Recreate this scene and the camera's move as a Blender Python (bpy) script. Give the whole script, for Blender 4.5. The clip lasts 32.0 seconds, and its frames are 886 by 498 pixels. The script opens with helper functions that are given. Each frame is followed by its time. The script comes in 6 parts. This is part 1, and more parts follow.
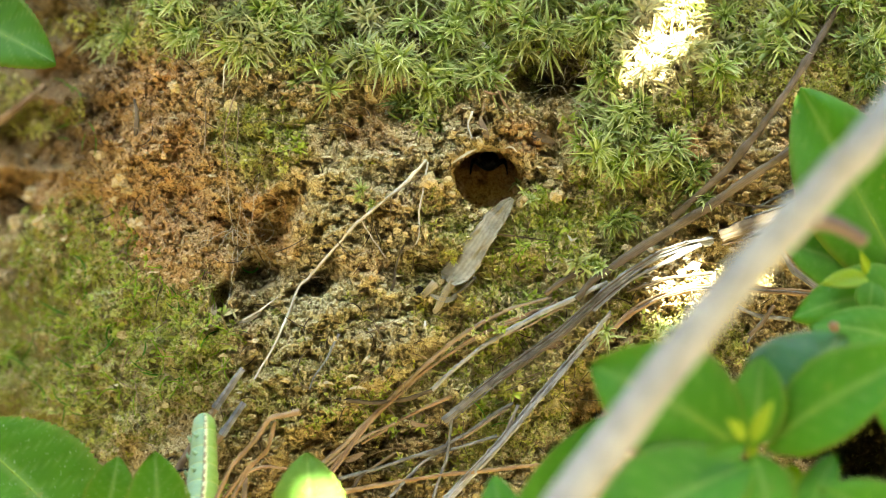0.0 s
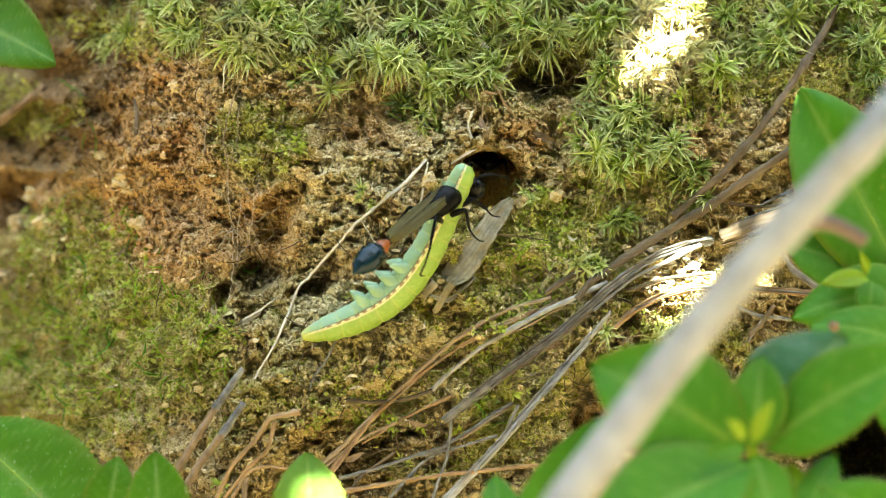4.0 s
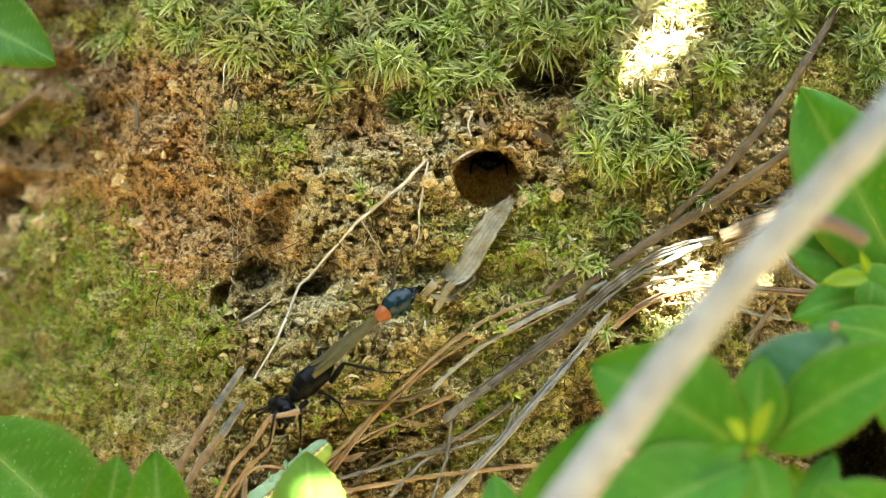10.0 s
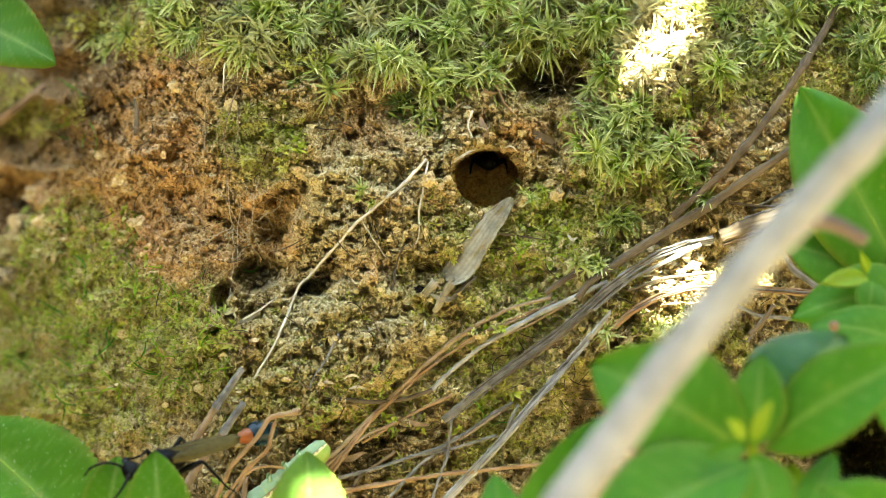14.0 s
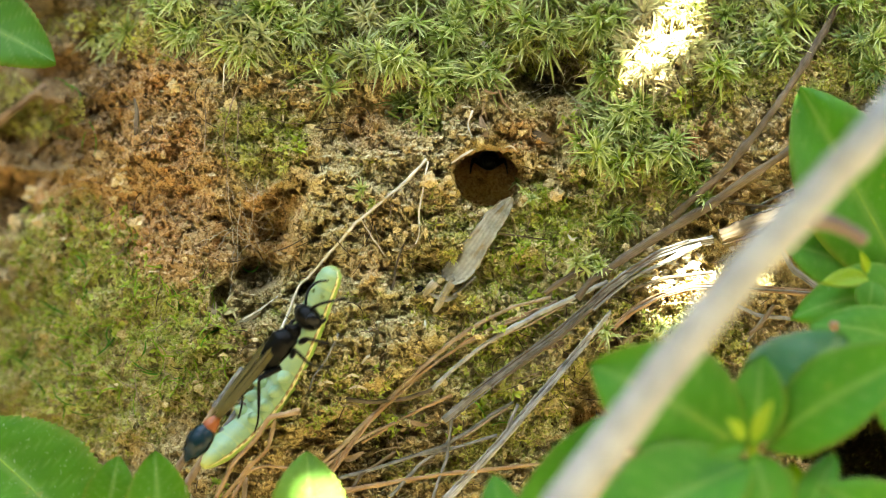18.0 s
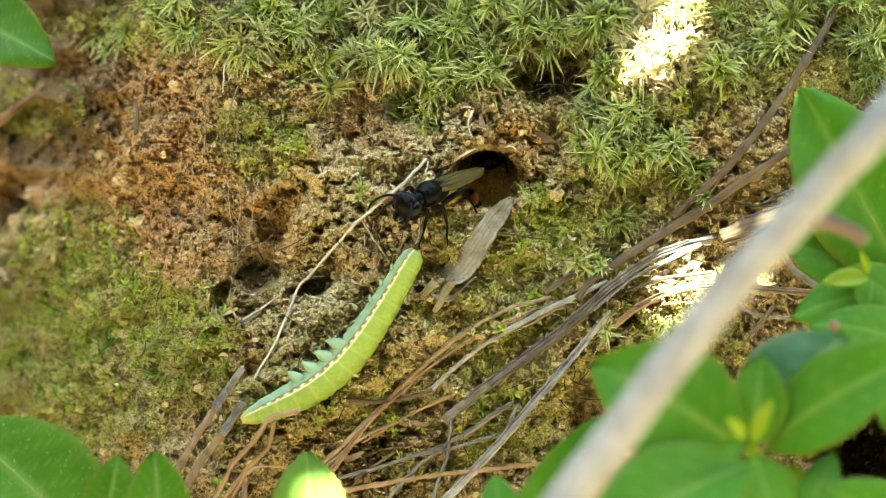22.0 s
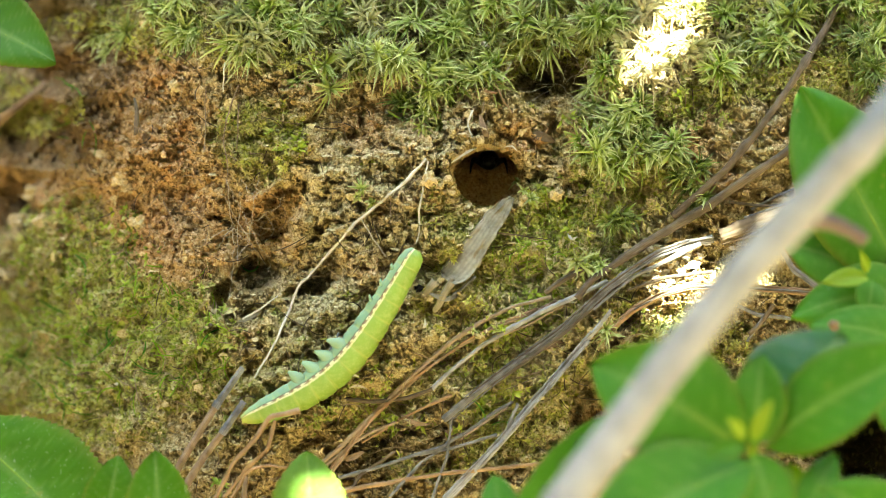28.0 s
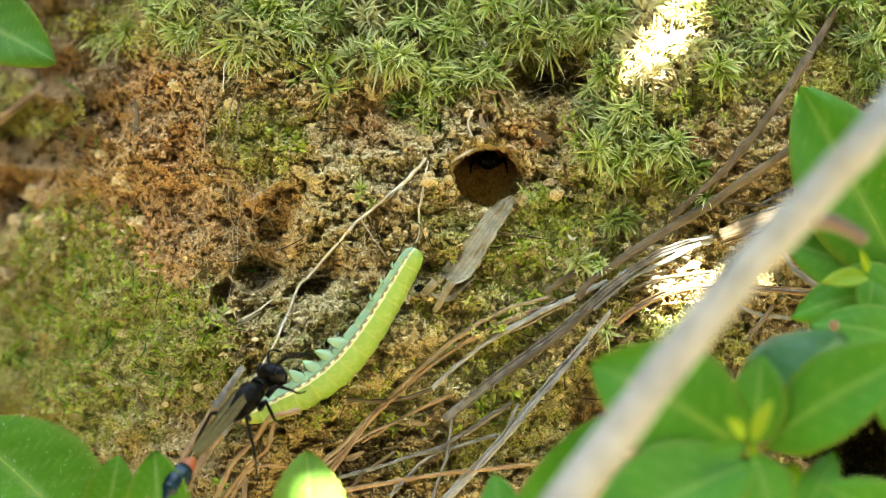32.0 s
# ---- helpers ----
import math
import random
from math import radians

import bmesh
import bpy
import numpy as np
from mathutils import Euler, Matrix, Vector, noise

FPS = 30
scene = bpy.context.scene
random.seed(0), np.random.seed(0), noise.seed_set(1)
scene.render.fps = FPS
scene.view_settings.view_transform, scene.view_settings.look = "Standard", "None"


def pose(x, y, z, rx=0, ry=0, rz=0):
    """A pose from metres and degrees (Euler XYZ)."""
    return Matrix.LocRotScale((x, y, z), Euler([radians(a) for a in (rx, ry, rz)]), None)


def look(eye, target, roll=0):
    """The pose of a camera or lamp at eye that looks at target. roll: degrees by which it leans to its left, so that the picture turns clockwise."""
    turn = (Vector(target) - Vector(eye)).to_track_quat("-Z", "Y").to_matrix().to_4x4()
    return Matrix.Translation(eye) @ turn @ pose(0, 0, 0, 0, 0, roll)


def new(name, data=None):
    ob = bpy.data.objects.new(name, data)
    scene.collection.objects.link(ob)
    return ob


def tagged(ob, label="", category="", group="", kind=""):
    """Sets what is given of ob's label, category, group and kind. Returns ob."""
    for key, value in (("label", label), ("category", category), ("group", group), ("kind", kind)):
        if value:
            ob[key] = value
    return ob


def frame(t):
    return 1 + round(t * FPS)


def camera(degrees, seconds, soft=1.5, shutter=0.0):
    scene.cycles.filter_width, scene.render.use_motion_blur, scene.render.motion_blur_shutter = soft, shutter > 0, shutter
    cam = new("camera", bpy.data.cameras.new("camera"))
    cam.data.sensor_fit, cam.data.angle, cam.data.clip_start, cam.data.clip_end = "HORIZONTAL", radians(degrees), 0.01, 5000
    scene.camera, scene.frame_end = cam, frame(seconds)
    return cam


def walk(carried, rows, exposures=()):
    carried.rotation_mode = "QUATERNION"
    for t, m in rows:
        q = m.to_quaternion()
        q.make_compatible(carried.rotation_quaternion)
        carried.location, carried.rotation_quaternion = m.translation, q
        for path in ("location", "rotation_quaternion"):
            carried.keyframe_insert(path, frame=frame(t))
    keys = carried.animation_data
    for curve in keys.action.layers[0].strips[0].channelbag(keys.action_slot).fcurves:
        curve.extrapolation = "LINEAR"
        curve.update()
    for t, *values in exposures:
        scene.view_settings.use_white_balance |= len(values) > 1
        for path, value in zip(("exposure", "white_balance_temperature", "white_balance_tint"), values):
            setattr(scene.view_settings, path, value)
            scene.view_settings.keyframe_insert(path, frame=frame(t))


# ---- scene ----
# ---- camera: on a low tripod before an earth bank, tilted a little down ----
PITCH = radians(15)
FAR = 0.70                      # metres from the lens to the middle of the bank
WIDE = 0.135                    # metres of bank across the view
CELL = WIDE / 1568              # survey grid on the bank: 1568 x 882 cells, u to the right, v downwards
FWD = Vector((0, math.cos(PITCH), -math.sin(PITCH)))
UPV = Vector((0, math.sin(PITCH), math.cos(PITCH)))
EYE = -FAR * FWD
LENS_ANGLE = 2 * math.degrees(math.atan(WIDE / 2 / FAR))
cam = camera(LENS_ANGLE, 32.0, soft=0.65, shutter=0.5)
cam.data.dof.use_dof = True
cam.data.dof.focus_distance = FAR - 0.005
cam.data.dof.aperture_fstop = 18
walk(cam, [(0, look(EYE, (0, 0, 0.0001))), (32, look(EYE, (0, 0, -0.0001)))],
     exposures=[(0, 4.5, 9600, 1), (32, 4.5, 9600, 1)])

# ---- light: open sky, the sun let through only by gaps in the leaves overhead ----
TO_SUN = Vector((0.34, -0.50, 1.0)).normalized()
world = bpy.data.worlds.new("sky")
scene.world = world
world.use_nodes = True
_sky = world.node_tree.nodes.new("ShaderNodeTexSky")
_sky.sky_type, _sky.sun_disc = "NISHITA", False
_sky.sun_elevation = math.asin(TO_SUN.z)
_sky.sun_rotation = math.atan2(TO_SUN.x, TO_SUN.y)
_bg = world.node_tree.nodes["Background"]
_bg.inputs["Strength"].default_value = 0.10
world.node_tree.links.new(_sky.outputs[0], _bg.inputs[0])
_sun = bpy.data.lights.new("sun", "SUN")
_sun.energy, _sun.angle, _sun.color = 4.5, radians(0.53), (0.87, 0.95, 1.0)
sun = new("sun", _sun)
sun.matrix_world = look(TO_SUN * 5, (0, 0, 0))


# ---- materials ----
class Nodes:
    """A node material with a short way to add and join nodes."""

    def __init__(self, name, rough=0.8, spec=0.3):
        self.m = bpy.data.materials.new(name)
        self.m.use_nodes = True
        self.t = self.m.node_tree
        self.b = self.t.nodes["Principled BSDF"]
        self.out = self.t.nodes["Material Output"]
        self.b.inputs["Roughness"].default_value = rough
        self.b.inputs["Specular IOR Level"].default_value = spec

    def add(self, kind, **values):
        n = self.t.nodes.new("ShaderNode" + kind)
        for k, v in values.items():
            if k == "attribute_name":
                n.attribute_name = v
            else:
                n.inputs[k.replace("_", " ")].default_value = v
        return n

    def join(self, a, b):
        self.t.links.new(a, b)

    def obj(self):
        return self.add("TexCoord").outputs["Object"]

    def noise(self, scale, detail=4, rough=0.6, vec=None):
        n = self.add("TexNoise", Scale=scale, Detail=detail, Roughness=rough)
        if vec is not None:
            self.join(vec, n.inputs["Vector"])
        return n.outputs["Fac"]

    def attr(self, name):
        return self.add("Attribute", attribute_name=name).outputs["Fac"]

    def ramp(self, fac, *stops):
        n = self.t.nodes.new("ShaderNodeValToRGB")
        e = n.color_ramp.elements
        while len(e) < len(stops):
            e.new(0.5)
        for el, (p, c) in zip(e, stops):
            el.position, el.color = p, (*c, 1)
        self.join(fac, n.inputs[0])
        return n.outputs[0]

    def mix(self, fac, a, b, kind="MIX"):
        n = self.t.nodes.new("ShaderNodeMix")
        n.data_type, n.blend_type = "RGBA", kind
        for v, i in ((fac, 0), (a, 6), (b, 7)):
            if isinstance(v, (int, float)):
                n.inputs[i].default_value = v
            elif isinstance(v, tuple):
                n.inputs[i].default_value = (*v, 1)
            else:
                self.join(v, n.inputs[i])
        return n.outputs[2]

    def math(self, op, a, b=0.0):
        n = self.t.nodes.new("ShaderNodeMath")
        n.operation = op
        for v, i in ((a, 0), (b, 1)):
            if isinstance(v, (int, float)):
                n.inputs[i].default_value = v
            else:
                self.join(v, n.inputs[i])
        return n.outputs[0]

    def color(self, c):
        if isinstance(c, tuple):
            self.b.inputs["Base Color"].default_value = (*c, 1)
        else:
            self.join(c, self.b.inputs["Base Color"])
        return self

    def bump(self, fac, dist=0.0002, strength=0.6):
        n = self.add("Bump", Strength=strength, Distance=dist)
        self.join(fac, n.inputs["Height"])
        self.join(n.outputs[0], self.b.inputs["Normal"])
        return self

    def through_light(self, c, share=0.35):
        """Lets light pass, as thin leaves do."""
        tr = self.add("BsdfTranslucent")
        if isinstance(c, tuple):
            tr.inputs["Color"].default_value = (*c, 1)
        else:
            self.join(c, tr.inputs["Color"])
        mx = self.t.nodes.new("ShaderNodeMixShader")
        mx.inputs[0].default_value = share
        self.join(self.b.outputs[0], mx.inputs[1])
        self.join(tr.outputs[0], mx.inputs[2])
        self.join(mx.outputs[0], self.out.inputs["Surface"])
        return self


def soil_material(name):
    """Crumbly loam: tan to rust, with patches of green growth; the patches come with the ground's own attributes."""
    n = Nodes(name, 0.92, 0.15)
    v = n.obj()
    fine = n.noise(2600, 5, 0.65, v)
    mid = n.noise(520, 4, 0.6, v)
    wide = n.noise(90, 3, 0.5, v)
    tan = n.ramp(fine, (0.28, (0.11, 0.066, 0.026)), (0.45, (0.47, 0.325, 0.135)), (0.64, (0.80, 0.66, 0.38)))
    rust = n.ramp(fine, (0.28, (0.16, 0.06, 0.016)), (0.45, (0.62, 0.33, 0.135)), (0.66, (0.83, 0.57, 0.31)))
    green = n.ramp(fine, (0.28, (0.055, 0.055, 0.012)), (0.45, (0.36, 0.365, 0.085)), (0.64, (0.66, 0.66, 0.29)))
    c = n.mix(n.math("MULTIPLY", n.attr("rust"), 1.0), tan, rust)
    isl = n.add("NewGeometry").outputs["Random Per Island"]
    c = n.mix(n.math("MULTIPLY", n.math("POWER", isl, 2.5), n.math("SUBTRACT", 0.95, n.math("MULTIPLY", n.attr("rust"), 0.5))), c, (0.84, 0.72, 0.46))
    c = n.mix(n.math("MULTIPLY", n.math("GREATER_THAN", isl, 0.0), n.math("MULTIPLY", n.math("POWER", n.math("SUBTRACT", 1.0, isl), 3.0), 0.85)), c, (0.045, 0.03, 0.014))
    g = n.math("MULTIPLY", n.attr("moss"), n.math("MULTIPLY", n.math("SUBTRACT", mid, 0.30), 3.2))
    g.node.use_clamp = True
    c = n.mix(g, c, green)
    c = n.mix(n.math("MULTIPLY", n.attr("pale"), 0.72), c, n.ramp(fine, (0.30, (0.20, 0.15, 0.07)), (0.45, (0.70, 0.60, 0.33)), (0.60, (0.90, 0.83, 0.58))))
    # dark soil colour, which also stands in for shade in the hollows
    c = n.mix(n.math("MULTIPLY", n.attr("humus_shade"), 0.85), c, (0.035, 0.022, 0.012))
    c = n.mix(0.25, c, n.ramp(wide, (0.3, (0.55, 0.55, 0.55)), (0.7, (1, 1, 1))), "MULTIPLY")
    c = n.mix(0.55, c, n.ramp(n.noise(420, 5, 0.75, v), (0.37, (0.14, 0.11, 0.09)), (0.46, (0.92, 0.92, 0.92)), (0.6, (1, 1, 1))), "MULTIPLY")
    n.color(c).bump(n.mix(0.5, fine, n.noise(7000, 3, 0.6, v)), 0.0005, 0.9)
    return n.m


def moss_material(name, low, high, tip):
    n = Nodes(name, 0.6, 0.35)
    isl = n.add("NewGeometry").outputs["Random Per Island"]
    c = n.mix(n.math("ADD", n.math("MULTIPLY", isl, 0.4), n.math("MULTIPLY", n.attr("tone"), 0.6)), low, high)
    c = n.mix(n.math("MULTIPLY", n.math("POWER", n.attr("along"), 2.6), n.math("ADD", 0.25, n.math("MULTIPLY", n.attr("tone"), 0.6))), c, tip)
    c = n.mix(n.math("MULTIPLY", n.attr("dry"), 0.85), c, (0.60, 0.53, 0.34))
    # leaf bases: brown of age, darkened further to paint in shade between shoots
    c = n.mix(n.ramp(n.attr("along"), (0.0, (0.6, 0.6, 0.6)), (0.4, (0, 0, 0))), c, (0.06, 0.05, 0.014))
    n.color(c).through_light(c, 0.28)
    return n.m


def leaf_material(name, deep, bright, gloss=0.5, sheen=0.22, hairs=0.22):
    n = Nodes(name, gloss, sheen)
    v = n.obj()
    c = n.mix(n.noise(160, 3, 0.5, v), deep, bright)
    c = n.mix(n.math("MULTIPLY", n.noise(1400, 3, 0.6, v), 0.35), c, bright)
    vein = n.attr("vein")
    c = n.mix(n.math("MULTIPLY", vein, 0.35), c, (0.36, 0.52, 0.17))
    c = n.mix(n.math("MULTIPLY", n.attr("rim"), 0.28), c, (0.34, 0.24, 0.05))
    # short pale hairs
    long = n.add("Mapping")
    long.inputs["Scale"].default_value = (1.0, 0.5, 0.4)
    n.join(v, long.inputs["Vector"])
    hair = n.ramp(n.noise(3600, 2, 0.5, long.outputs[0]), (0.66, (0, 0, 0)), (0.72, (1, 1, 1)))
    c = n.mix(n.math("MULTIPLY", hair, hairs), c, (0.55, 0.65, 0.40))
    spot = n.ramp(n.noise(420, 2, 0.5, v), (0.70, (0, 0, 0)), (0.76, (1, 1, 1)))
    c = n.mix(n.math("MULTIPLY", spot, 0.45), c, (0.33, 0.30, 0.08))
    n.color(c).bump(n.mix(0.5, vein, n.noise(1500, 2, 0.5, v)), 0.0003, 0.35)
    n.through_light(n.mix(0.5, c, (0.18, 0.47, 0.05)), 0.42)
    return n.m


def stalk_material(name, dark, pale, rough=0.75, streaks=0.22):
    """Dead stalks with grain along their length."""
    n = Nodes(name, rough, 0.25)
    v = n.obj()
    grain = n.noise(1800, 4, 0.65, v)
    c = n.mix(n.ramp(n.noise(300, 4, 0.6, v), (0.35, (0, 0, 0)), (0.68, (1, 1, 1))), dark, pale)
    streak = n.math("SINE", n.math("MULTIPLY", n.attr("round"), 40.0))
    c = n.mix(n.math("MULTIPLY", n.math("ADD", streak, 1.0), streaks), c, dark)
    c = n.mix(n.math("MULTIPLY", grain, 0.4), c, pale)
    n.color(c).bump(n.mix(2 * streaks, grain, streak), 0.00012, 0.6)
    return n.m


def plain(name, c, rough=0.5, spec=0.5, metal=0.0, vary=0.25, scale=900):
    n = Nodes(name, rough, spec)
    n.b.inputs["Metallic"].default_value = metal
    f = n.noise(scale, 4, 0.6, n.obj())
    n.color(n.mix(n.math("MULTIPLY", f, vary), c, tuple(min(1, x * 2.2 + 0.004) for x in c)))
    n.bump(f, 0.00008, 0.4)
    return n.m


M_SOIL = soil_material("loam")
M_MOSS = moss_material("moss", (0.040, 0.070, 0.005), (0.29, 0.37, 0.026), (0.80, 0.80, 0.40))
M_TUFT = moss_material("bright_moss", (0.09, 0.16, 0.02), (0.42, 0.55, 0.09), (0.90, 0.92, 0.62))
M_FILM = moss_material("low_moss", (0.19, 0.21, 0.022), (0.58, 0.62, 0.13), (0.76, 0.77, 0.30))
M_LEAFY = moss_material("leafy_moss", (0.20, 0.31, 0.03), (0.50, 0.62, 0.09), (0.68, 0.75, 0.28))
M_LEAF = leaf_material("shrub_leaf", (0.034, 0.165, 0.016), (0.078, 0.31, 0.03))
M_LEAF_HAIRY = leaf_material("hairy_leaf", (0.035, 0.14, 0.012), (0.085, 0.26, 0.018), 0.6, 0.12, 0.5)
# darker, bluer copy of the shrub leaf: shade and sky sheen put into colour
M_LEAF_SHADED = leaf_material("shaded_leaf", (0.025, 0.13, 0.06), (0.05, 0.21, 0.10), 0.25, 0.5)
M_LEAF_DULL = leaf_material("dull_leaf", (0.03, 0.12, 0.016), (0.065, 0.22, 0.028), 0.5, 0.2, 0.0)
M_LEAF_PALE = leaf_material("pale_leaf", (0.06, 0.18, 0.025), (0.15, 0.32, 0.06), 0.6, 0.15, 0.3)
M_LEAF_YOUNG = leaf_material("young_leaf", (0.20, 0.36, 0.03), (0.34, 0.52, 0.06))
M_GREY = stalk_material("weathered_stalk", (0.036, 0.035, 0.036), (0.40, 0.40, 0.395), 0.75, 0.3)
M_SILVER = stalk_material("silver_stalk", (0.10, 0.10, 0.105), (0.52, 0.525, 0.53), 0.75, 0.25)
M_BROWN = stalk_material("brown_stalk", (0.10, 0.066, 0.042), (0.42, 0.30, 0.20))
M_DARK = stalk_material("dark_stalk", (0.045, 0.035, 0.025), (0.20, 0.155, 0.11))
M_NEEDLE = stalk_material("pine_needle", (0.20, 0.11, 0.055), (0.52, 0.35, 0.21), 0.5)
M_RUSTY = stalk_material("rusty_stem", (0.17, 0.10, 0.055), (0.46, 0.32, 0.20), 0.6, 0.12)
M_STRAW = stalk_material("straw", (0.19, 0.125, 0.08), (0.50, 0.395, 0.28))
M_ROOT = stalk_material("rootlet", (0.40, 0.36, 0.29), (0.80, 0.76, 0.68), 0.75, 0.06)
M_BARK = stalk_material("pale_bark", (0.20, 0.22, 0.25), (0.32, 0.35, 0.395), 0.85, 0.05)
M_CHIP = stalk_material("bark_chip", (0.095, 0.08, 0.05), (0.41, 0.365, 0.265), 0.85, 0.16)
M_SILK = plain("silk", (0.42, 0.385, 0.315), 0.4, 0.5)
M_STONE = plain("quartz_grit", (0.55, 0.50, 0.42), 0.7, 0.3, scale=700)
M_PINK = plain("pink_stem", (0.10, 0.075, 0.072), 0.5, 0.4)

# ---- the bank's form ----
_S = np.concatenate([-np.geomspace(400, 0.2, 400), np.linspace(-0.199, 0.199, 800), np.geomspace(0.2, 400, 400)])


def _slope(s):
    """The steepness of the bank, in degrees, by the way up it in metres."""
    return np.interp(s, [-0.30, -0.16, -0.09, -0.03, 0.012, 0.035, 0.06, 0.16, 0.40],
                     [0.0, 12.0, 52.0, 66.0, 66.0, 50.0, 38.0, 10.0, 1.5])


_mid = np.radians(_slope((_S[1:] + _S[:-1]) / 2))
_Y = np.concatenate([[0], np.cumsum(np.diff(_S) * np.cos(_mid))])
_Z = np.concatenate([[0], np.cumsum(np.diff(_S) * np.sin(_mid))])
_Y -= np.interp(0, _S, _Y)
_Z -= np.interp(0, _S, _Z)
_D = (_Y - EYE.y) * FWD.y + (_Z - EYE.z) * FWD.z
_V = 441 - FAR / CELL * ((_Y - EYE.y) * UPV.y + (_Z - EYE.z) * UPV.z) / np.where(_D > 0.05, _D, 0.05)
_NEAR = (_S > -0.16) & (_S < 0.30)
_ORDER = np.argsort(_V[_NEAR])


def up_bank(v):
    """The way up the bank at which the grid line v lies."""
    return np.interp(v, _V[_NEAR][_ORDER], _S[_NEAR][_ORDER])


def base(u, v):
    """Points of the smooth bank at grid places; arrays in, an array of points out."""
    u, v = np.asarray(u, float), np.asarray(v, float)
    s = up_bank(v)
    y, z = np.interp(s, _S, _Y), np.interp(s, _S, _Z)
    d = (y - EYE.y) * FWD.y + (z - EYE.z) * FWD.z
    return np.stack([(u - 784) * CELL * d / FAR, y + 0 * u, z + 0 * u], -1)


def outward(p):
    """Unit ways from points of the bank out to where one stands before it."""
    w = np.array(EYE) - p
    return w / np.linalg.norm(w, axis=-1, keepdims=True)


_rng = np.random.default_rng(5)
_LAT = _rng.random((256, 256))
_JIT = _rng.random((256, 256, 3))


def value_noise(x, y):
    i, j = np.floor(x).astype(int), np.floor(y).astype(int)
    fx, fy = x - i, y - j
    fx, fy = fx * fx * (3 - 2 * fx), fy * fy * (3 - 2 * fy)
    a, b = _LAT[i & 255, j & 255], _LAT[(i + 1) & 255, j & 255]
    c, d = _LAT[i & 255, (j + 1) & 255], _LAT[(i + 1) & 255, (j + 1) & 255]
    return (a * (1 - fx) + b * fx) * (1 - fy) + (c * (1 - fx) + d * fx) * fy


def fbm(x, y, octaves=4):
    return sum(value_noise(x * 2 ** k + 17 * k, y * 2 ** k + 31 * k) * 0.5 ** k for k in range(octaves)) / (2 - 0.5 ** (octaves - 1)) - 0.5


def lumps(x, y):
    """Angular crumbs packed side by side, each with a tilted top: about 1 on a crumb, 0 in the joints; and each crumb's own number."""
    i, j = np.floor(x).astype(int), np.floor(y).astype(int)
    best, own, tilt = np.full(x.shape, 9.0), np.zeros(x.shape), np.zeros(x.shape)
    for a in (-1, 0, 1):
        for b in (-1, 0, 1):
            t = _JIT[(i + a) & 255, (j + b) & 255]
            d = ((i + a + t[..., 0] - x) ** 2 + (j + b + t[..., 1] - y) ** 2) / (0.35 + 0.65 * t[..., 2]) ** 2
            own = np.where(d < best, t[..., 2], own)
            tilt = np.where(d < best, (i + a + t[..., 0] - x) * (t[..., 1] - 0.5) + (j + b + t[..., 1] - y) * (t[..., 2] - 0.6), tilt)
            best = np.minimum(best, d)
    return np.clip(1 - np.sqrt(best), 0, 0.5) * 2 * np.clip(0.8 + 2.2 * tilt, 0.1, 1.6), own


def patch(u, v, *spots):
    """Soft patches, each as u, v, half width, half height, turn in degrees: 1 in the middle, 0 outside."""
    out = np.zeros(np.broadcast(u, v).shape)
    for cu, cv, ru, rv, turn in spots:
        c, s = math.cos(radians(turn)), math.sin(radians(turn))
        a, b = u - cu, v - cv
        d = ((a * c + b * s) / ru) ** 2 + ((b * c - a * s) / rv) ** 2
        out = np.maximum(out, np.clip(1.6 * (1 - d), 0, 1))
    return out


BURROW = (862, 316, 69, 60)


def form(u, v):
    """How far the bank stands out, in millimetres, in its large shapes."""
    u, v = u + 60 * fbm(u / 45 + 70, v / 45, 3), v + 60 * fbm(u / 45, v / 45 + 70, 3)
    h = 5.0 * fbm(u / 260 + 3, v / 260 + 7, 3) + 3.4 * fbm(u / 90 + 40, v / 90 + 11, 3)
    h = h + 5.0 * patch(u, v, (700, 350, 190, 150, 0), (600, 620, 240, 120, -30)) * 0.6
    h = h - 3.5 * patch(u, v, (445, 420, 85, 75, 60)) - 5.0 * patch(u, v, (450, 490, 48, 34, -20))
    h = h - 8.0 * patch(u, v, (980, 138, 98, 48, -8), (25, 365, 50, 60, 0))
    h = h - 5.0 * patch(u, v, (555, 505, 50, 26, -25), (490, 385, 40, 50, 0), (120, 110, 90, 55, -35), (70, 240, 80, 70, 0), (60, 60, 120, 90, 0), (395, 535, 22, 30, 0), (1050, 720, 60, 70, 0))
    h = h - 22.0 * patch(u, v, (1530, 790, 110, 110, 0))
    h = h - 48.0 * np.clip((400 - u) / 400, 0, 1.4) ** 1.5
    h = h + 2.5 * patch(u, v, (640, 470, 50, 40, 0), (850, 560, 90, 60, 0))
    return h


